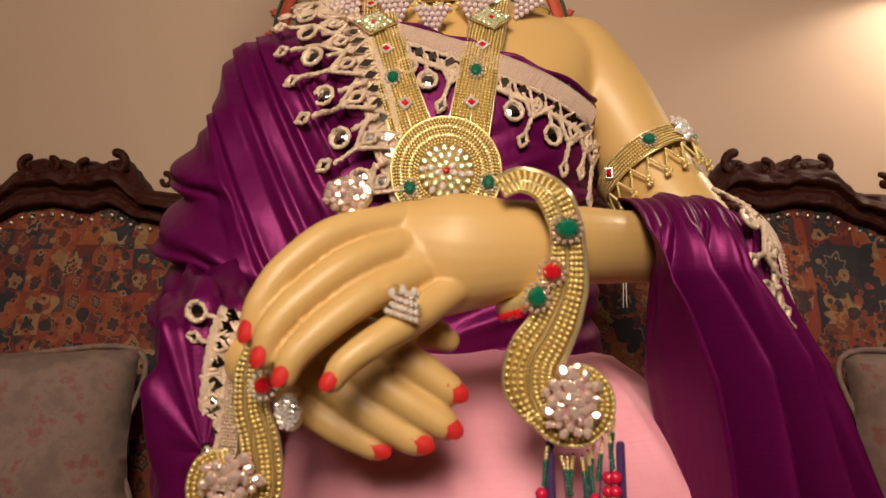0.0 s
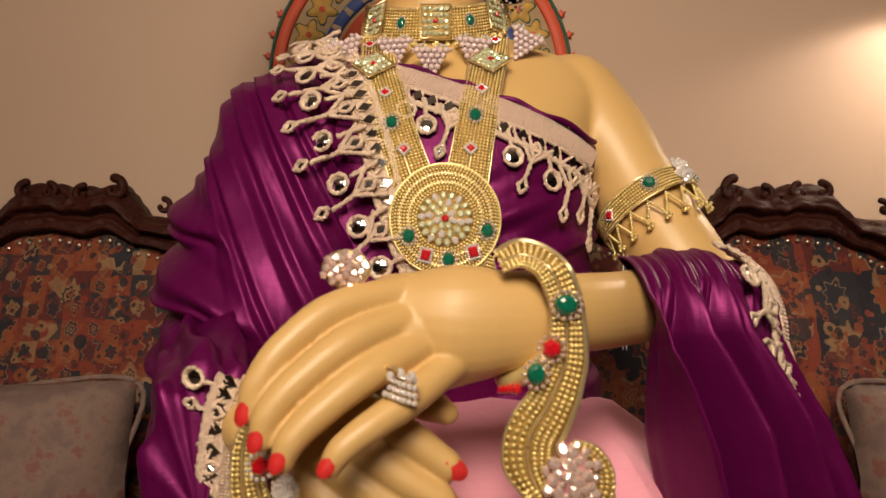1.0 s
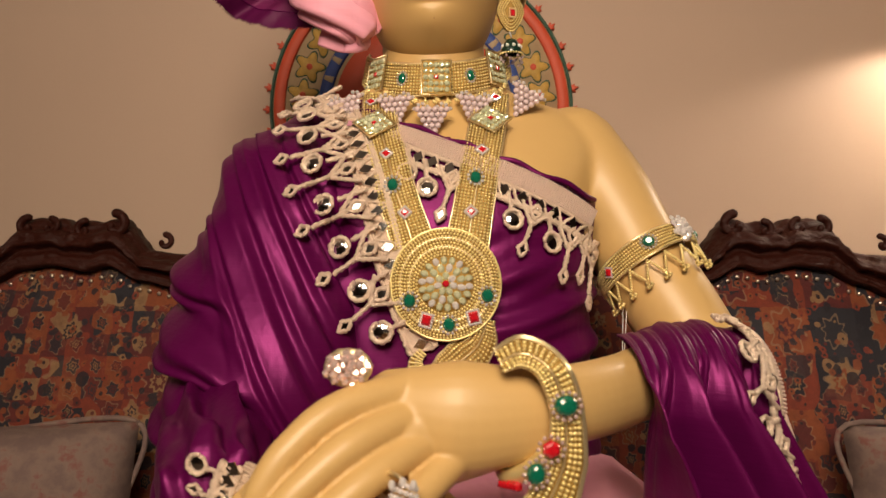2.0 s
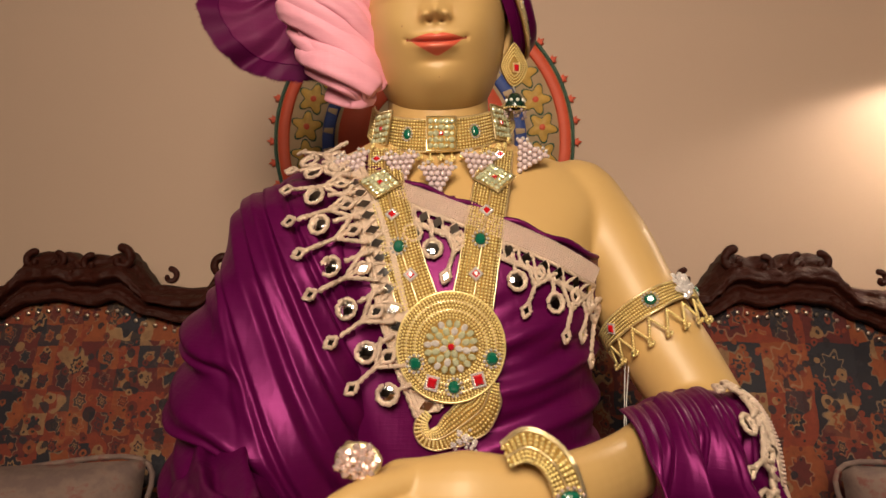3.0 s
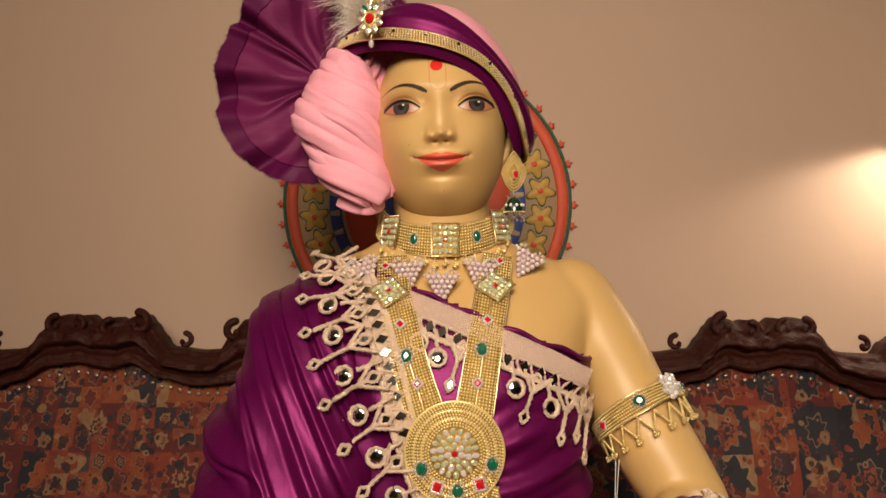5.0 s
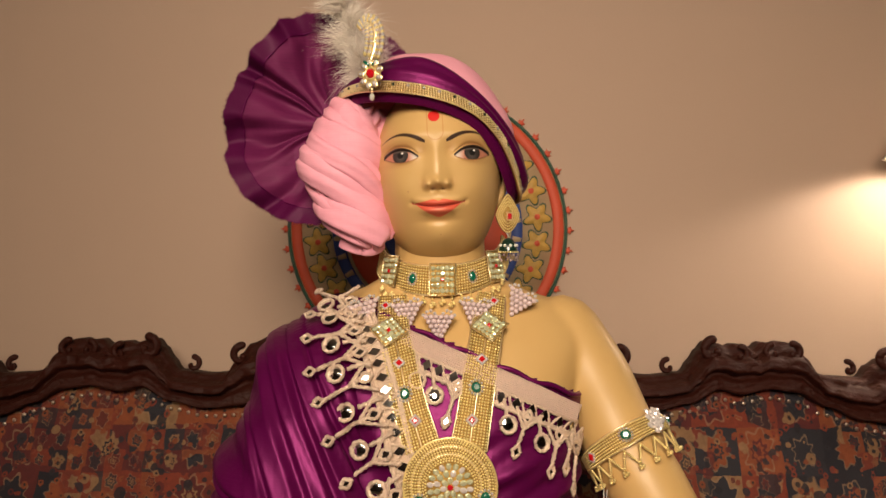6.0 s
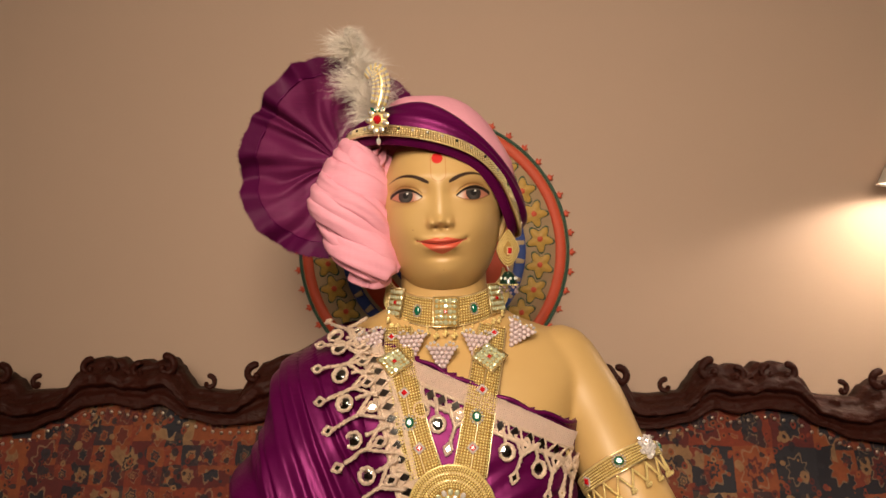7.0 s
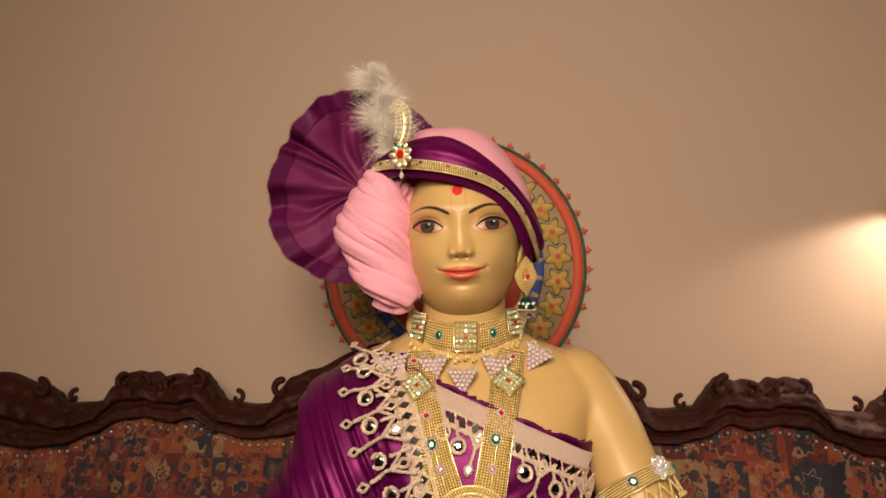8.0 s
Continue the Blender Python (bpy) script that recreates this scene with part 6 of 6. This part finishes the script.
def band_low(phi):
    return LOW(phi)


def band_high(phi):
    return HIGH(phi)


def on_head(phi, z, off=0.0):
    """The turban's round at an angle in degrees (0 ahead) and a height."""
    a = radians(phi)
    k = math.sqrt(max(0.0, 1 - (max(0, z - 1.31) / 0.138) ** 2))
    rx = (0.124 if phi < 0 else 0.116) * k + off
    return V((HX + rx * math.sin(a), HY - (0.112 * (0.45 + 0.55 * k) + off) * math.cos(a), z))


def turban():
    t = thing("turban", "pink and purple silk turban on the statue's head", "turban", (HX, HY, 1.2))
    bm = bmesh.new()
    rows = []
    for i in range(60):
        lat = -0.15 + (math.pi / 2 + 0.13) * i / 59
        row = []
        for j in range(120):
            lon = 2 * math.pi * j / 120
            x, y, z = 0.119 * math.cos(lat) * math.sin(lon), -0.105 * math.cos(lat) * math.cos(lon), 0.143 * math.sin(lat)
            fold = 0.0022 * math.sin(95 * (z * 0.8 + x * 0.45)) + 0.0015 * smooth_noise(x * 20, y * 20, z * 20)
            n = V((x, y, z)).normalized()
            row.append(V((HX + x, HY + y, 1.302 + z)) + n * fold)
        rows.append(row)
    grid_into(bm, rows, close_u=True)
    gone = []
    for f in bm.faces:
        c = f.calc_center_median()
        phi = math.degrees(math.atan2(c.x - HX, HY - c.y))
        if -120 < phi < 115 and c.z < band_low(phi) + 0.008:
            gone.append(f)
    bmesh.ops.delete(bm, geom=gone, context="FACES")
    part("crown", bm, PINK, t, "pink silk crown")
    bm = bmesh.new()
    rows = []
    for i in range(17):
        f = i / 16
        row = []
        for j in range(110):
            phi = -95 + 200 * j / 109
            z = band_low(phi) + (band_high(phi) - band_low(phi)) * f
            off = 0.003 + 0.0075 * math.sin(math.pi * f) ** 0.6 + 0.0012 * math.sin(f * 15 + phi * 0.03)
            if phi > 50:
                off += 0.010 * math.sin(math.pi * f) * min(1, (phi - 50) / 30)
            row.append(on_head(phi, z, off))
        rows.append(row)
    grid_into(bm, rows)
    band = part("band", bm, PURPLE, t, "purple silk band")
    lower = bmesh.new()
    rows = [[on_head(-95 + 200 * j / 109, band_low(-95 + 200 * j / 109) - 0.013 * f, 0.004 - 0.008 * f * f) for j in range(110)] for f in (0, 0.33, 0.66, 1)]
    grid_into(lower, rows)
    part("under_band", lower, PURPLE, t)

    def on_band(a, b):
        phi = a / 0.0021
        p = on_head(phi, band_low(phi) + b, 0.0075)
        return p, V((math.sin(radians(phi)), -math.cos(radians(phi)), 0.1)).normalized()

    trim = thing("turban_trim", "gold braided trim with small stones round the turban", "trim", (HX, HY - 0.12, 1.36))
    strip(trim, [(-95 * 0.0021 + 200 * 0.0021 * k / 12, 0.004) for k in range(13)], [0.0125] * 3, on_band, 5, 0.0035, 0.0032, 0.0014, GOLD_CLOTH, PALE_GOLD)
    stones = [(-90 + 9 * k) for k in range(20)]
    for phi in stones:
        part("stone", gem(0.0020, 0.0020, 0.0016, 8), CRYSTAL if phi % 2 else ENAMEL, trim, smooth=False, m=surf_frame(on_band, phi * 0.0021, 0.0065, 0.005))
    # the gathered bunch of folds beside the face
    bm = bmesh.new()
    axis = spline([(-0.118, 0.842, 1.362), (-0.132, 0.836, 1.326), (-0.136, 0.832, 1.285), (-0.124, 0.828, 1.235), (-0.098, 0.828, 1.188)], 150)
    rows = []
    for i, c in enumerate(axis):
        f = i / 149
        w = curve_value([(0, 0.026), (0.18, 0.040), (0.5, 0.045), (0.78, 0.037), (0.93, 0.024), (0.98, 0.014), (1.0, 0.003)], f)
        row = []
        for j in range(140):
            a = 2 * math.pi * j / 140
            s, q = math.sin(a), math.cos(a)
            wob = smooth_noise(f * 3, s * 1.2, 4)
            long_fold = abs(math.sin(6.5 * a + 5.5 * f + 1.4 * wob)) ** 0.55
            slant = abs(math.sin(12.5 * f + 2.6 * s + 1.1 * wob + 2 * math.floor((6.5 * a + 5.5 * f + 1.4 * wob) / math.pi))) ** 0.7
            d = (0.0085 * long_fold + 0.0045 * slant * long_fold - 0.005) * min(1, (1 - f) * 7)
            row.append(c + V(((w + d) * s, -(w * 0.85 + d) * q, 0.3 * d)))
        rows.append(row)
    vs = grid_into(bm, rows, close_u=True)
    bm.faces.new(vs[-1])
    bunch = part("side_folds", bm, PINK, t, "gathered pink folds")
    # loose strips of the cloth wound slantwise over the bunch, each lapping the next
    for k in range(15):
        f0 = -0.10 + 0.072 * k + 0.020 * math.sin(k * 4.1)
        pts = []
        for q in range(17):
            g = q / 16
            f = min(0.985, max(0.0, f0 + (0.40 + 0.10 * math.sin(k * 2.7)) * g ** 1.25 + 0.02 * math.sin(k * 2.3)))
            c = axis[int(f * 149)]
            w = curve_value([(0, 0.026), (0.18, 0.040), (0.5, 0.045), (0.78, 0.037), (0.93, 0.024), (1.0, 0.006)], f)
            a = radians(-88 + 168 * g + 6 * math.sin(k * 1.7))
            lift = 0.0015 + 0.0030 * math.sin(g * 5 + k) + 0.002 * (k % 3)
            pts.append(c + V(((w + lift) * math.sin(a), -(w * 0.85 + lift) * math.cos(a), 0)))
        bm = bmesh.new()
        rows = []
        path = spline(pts, 60)
        for q, p in enumerate(path):
            g = q / 59
            d = (path[min(q + 1, 59)] - path[max(q - 1, 0)]).normalized()
            out = V((p.x + 0.13, p.y - 0.86, 0)).normalized()
            side = d.cross(out).normalized()
            wide = (0.0130 + 0.0048 * math.sin(k * 1.9)) * (0.45 + 0.55 * math.sin(math.pi * min(1, 0.12 + 0.80 * g)) ** 0.6)
            row = []
            for e in range(28):
                a = 2 * math.pi * e / 28
                ripple = 1 + 0.16 * math.sin(3 * a + 4 * g + k) + 0.07 * math.sin(7 * a - 6 * g)
                row.append(p + side * (wide * math.cos(a)) + out * (0.0070 * ripple * math.sin(a)))
            rows.append(row)
        vs = grid_into(bm, rows, close_u=True)
        bm.faces.new(vs[0][::-1]), bm.faces.new(vs[-1])
        part("fold", bm, PINK, bunch)


turban()


def fan_point(a, f):
    """The stiff pleated fan: a degrees from upright, f from root to rim."""
    t = radians(a)
    r = 0.012 + 0.130 * f
    r *= 1 + 0.05 * math.sin(3 * t + 1) + 0.004 * math.sin(34 * t) * f
    wob = smooth_noise(2.2 * t, 1.5 * f, 6)
    pleat = (0.012 * math.sin(8 * t + 4.5 * wob) + 0.0045 * math.sin(21 * t + 5 * wob)) * f ** 0.8 + 0.008 * wob * f
    return V((-0.160 - r * math.sin(t), 0.905 - 0.030 * f * f + pleat, 1.352 + r * math.cos(t)))


def turban_fan():
    t = thing("turban_fan", "stiff pleated purple organza fan with frayed rim behind the turban", "fan", (-0.16, 0.90, 1.25))
    bm = bmesh.new()
    grid_into(bm, [[fan_point(-52 + 250 * j / 319, 0.02 + 0.98 * i / 39) for j in range(320)] for i in range(40)])
    sheet = part("pleats", bm, ORGANZA, t)
    hem = sheet.modifiers.new("hem", "SOLIDIFY")
    hem.thickness, hem.offset = 0.0010, 0
    vs, fs = [], []
    for k in range(1500):
        a = -52 + 250 * random.random()
        p, q = fan_point(a, 0.99), fan_point(a + random.uniform(-2, 2), 1.0 + random.uniform(0.015, 0.035))
        side = (fan_point(a + 0.25, 0.99) - p) * 0.8
        b = len(vs)
        vs += [p - side, p + side, q + V((0, random.uniform(-0.002, 0.002), 0))]
        fs.append((b, b + 1, b + 2))
    me = bpy.data.meshes.new("fray")
    me.from_pydata([v[:] for v in vs], [], fs)
    part("fray", me, PURPLE, t, smooth=False)
    bm = bmesh.new()
    grid_into(bm, [[fan_point(-52 + 250 * j / 319, 0.84 + 0.165 * i / 5) + V((0, -0.0016, 0)) for j in range(320)] for i in range(6)])
    part("hem", bm, HEM, t, "doubled darker hem")
    pts = [fan_point(-52 + 250 * k / 160, 0.84) + V((0, -0.002, 0)) for k in range(161)]
    part("rim_stitch", tube(pts, 0.0008, 6), PURPLE, t)


turban_fan()


def plume():
    """A soft plume: fine curved barbs round a bent quill."""
    t = thing("plume", "fluffy white feather plume standing in the turban", "feather", (-0.11, 0.84, 1.40))
    quill = spline([(-0.108, 0.842, 1.392), (-0.112, 0.848, 1.430), (-0.132, 0.855, 1.480), (-0.152, 0.860, 1.532)], 60)
    part("quill", tube(quill, [0.0016, 0.0010, 0.0005], 6), FEATHER, t)
    vs, fs = [], []
    for k in range(16000):
        f = random.random() ** 0.8
        p = quill[min(59, int(f * 59))]
        tuft = int(f * 9) + 13 * (k % 5)
        a = tuft * 2.4 + random.gauss(0, 0.55)
        out = V((math.cos(a) * 1.1, math.sin(a) * 0.6, 0.30 + 0.4 * math.sin(tuft * 1.7) + random.gauss(0, 0.30))).normalized()
        length = (0.026 * math.sin(math.pi * min(1, 0.34 + 0.55 * f)) + 0.009) * random.uniform(0.35, 1.2) * (0.85 + 0.3 * math.sin(tuft * 3.1))
        curl = V((0.55 * math.sin(tuft * 5.1) + random.gauss(0, 0.3), random.gauss(0, 0.4), 0.7 * math.cos(tuft * 2.9) - 0.2 + random.gauss(0, 0.4)))
        w = V((random.uniform(-1, 1), random.uniform(-1, 1), random.uniform(-1, 1))).normalized() * 0.00028
        b = len(vs)
        m1 = p + out * length * 0.45 + curl * length * 0.10
        m2 = p + out * length * 0.80 + curl * length * 0.35
        m3 = p + out * length + curl * length * 0.75
        vs += [p - w, p + w, m1 + w, m1 - w, m2 + w * 0.7, m2 - w * 0.7, m3]
        fs += [(b, b + 1, b + 2, b + 3), (b + 3, b + 2, b + 4, b + 5), (b + 5, b + 4, b + 6)]
    me = bpy.data.meshes.new("down")
    me.from_pydata([v[:] for v in vs], [], fs)
    tagged(part("down", me, FEATHER, t), kind="stuff")


plume()


def brooch():
    """The turban's jewelled aigrette."""
    c = V((-0.091, 0.752, 1.388))
    t = thing("turban_brooch", "crystal paisley brooch with a red stone on the turban", "brooch", c)
    m = frame_at(c, V((-0.35, -1, 0.1)))
    mount = part("mount", plate(ellipse(0.0115, 0.0140, 20), 0.003, 0.001), GOLD, t, m=m)
    part("stone", gem(0.0052, 0.0058, 0.005, 12), RUBY, mount, smooth=False, m=Matrix.Translation((0, 0, 0.004)))
    part("stone_rim", tube([V((x, y, 0.005)) for x, y in ellipse(0.0066, 0.0072, 20)] + [V((0.0066, 0, 0.005))], 0.0011, 6), GOLD, mount)
    for k in range(9):
        a = 2 * math.pi * k / 9 + 0.35
        petal = Matrix.Translation((0.0118 * math.cos(a), 0.0142 * math.sin(a), 0.0035)) @ Matrix.Rotation(a - math.pi / 2, 4, "Z")
        part("petal", plate(ellipse(0.0040, 0.0050, 12), 0.002, 0.0006), PALE_GOLD, mount, m=petal)
        part("crystal", gem(0.0024, 0.0032, 0.003, 8), CRYSTAL, mount, smooth=False, m=petal @ Matrix.Translation((0, 0, 0.0012)))
    for sx in (-1, 1):
        part("leaf", gem(0.0022, 0.0052, 0.002, 8), EMERALD, mount, "green enamel leaf", False, Matrix.Translation((sx * 0.0055, 0.0125, 0.0055)) @ Matrix.Rotation(-sx * 0.9, 4, "Z"))
    spine = [V((0.000, 0.016, 0.004)), V((0.004, 0.032, 0.004)), V((0.004, 0.047, 0.004)), V((-0.001, 0.060, 0.004)), V((-0.010, 0.063, 0.003)), V((-0.018, 0.057, 0.002))]
    curve = spline(spine, 26)
    part("stem", tube(curve, [0.003, 0.0026, 0.002, 0.0012], 8), PALE_GOLD, mount)
    for k in range(2, 25):
        p, w = curve[k], 0.0095 * math.sin(math.pi * (0.30 + 0.68 * k / 25)) ** 0.8 + 0.0005
        d = (curve[k + 1] - curve[k - 1]).normalized()
        s = V((-d.y, d.x, 0))
        for f in (-1, -0.4, 0.4, 1):
            part("crystal", gem(0.0025, 0.0031, 0.0026, 6), CRYSTAL if (k + int(f * 2)) % 2 else GOLD, mount, smooth=False, m=Matrix.Translation(p + s * w * f + V((0, 0, 0.002))))
    drop = frame_at(c + V((0, 0.001, -0.026)), V((-0.2, -1, 0)))
    part("drop", gem(0.0030, 0.0048, 0.003, 10), CRYSTAL, t, "clear hanging drop", False, drop)
    part("drop_link", tube([c + V((0, -0.002, -0.016)), c + V((0, -0.002, -0.022))], 0.0008, 6), PALE_GOLD, t)


brooch()
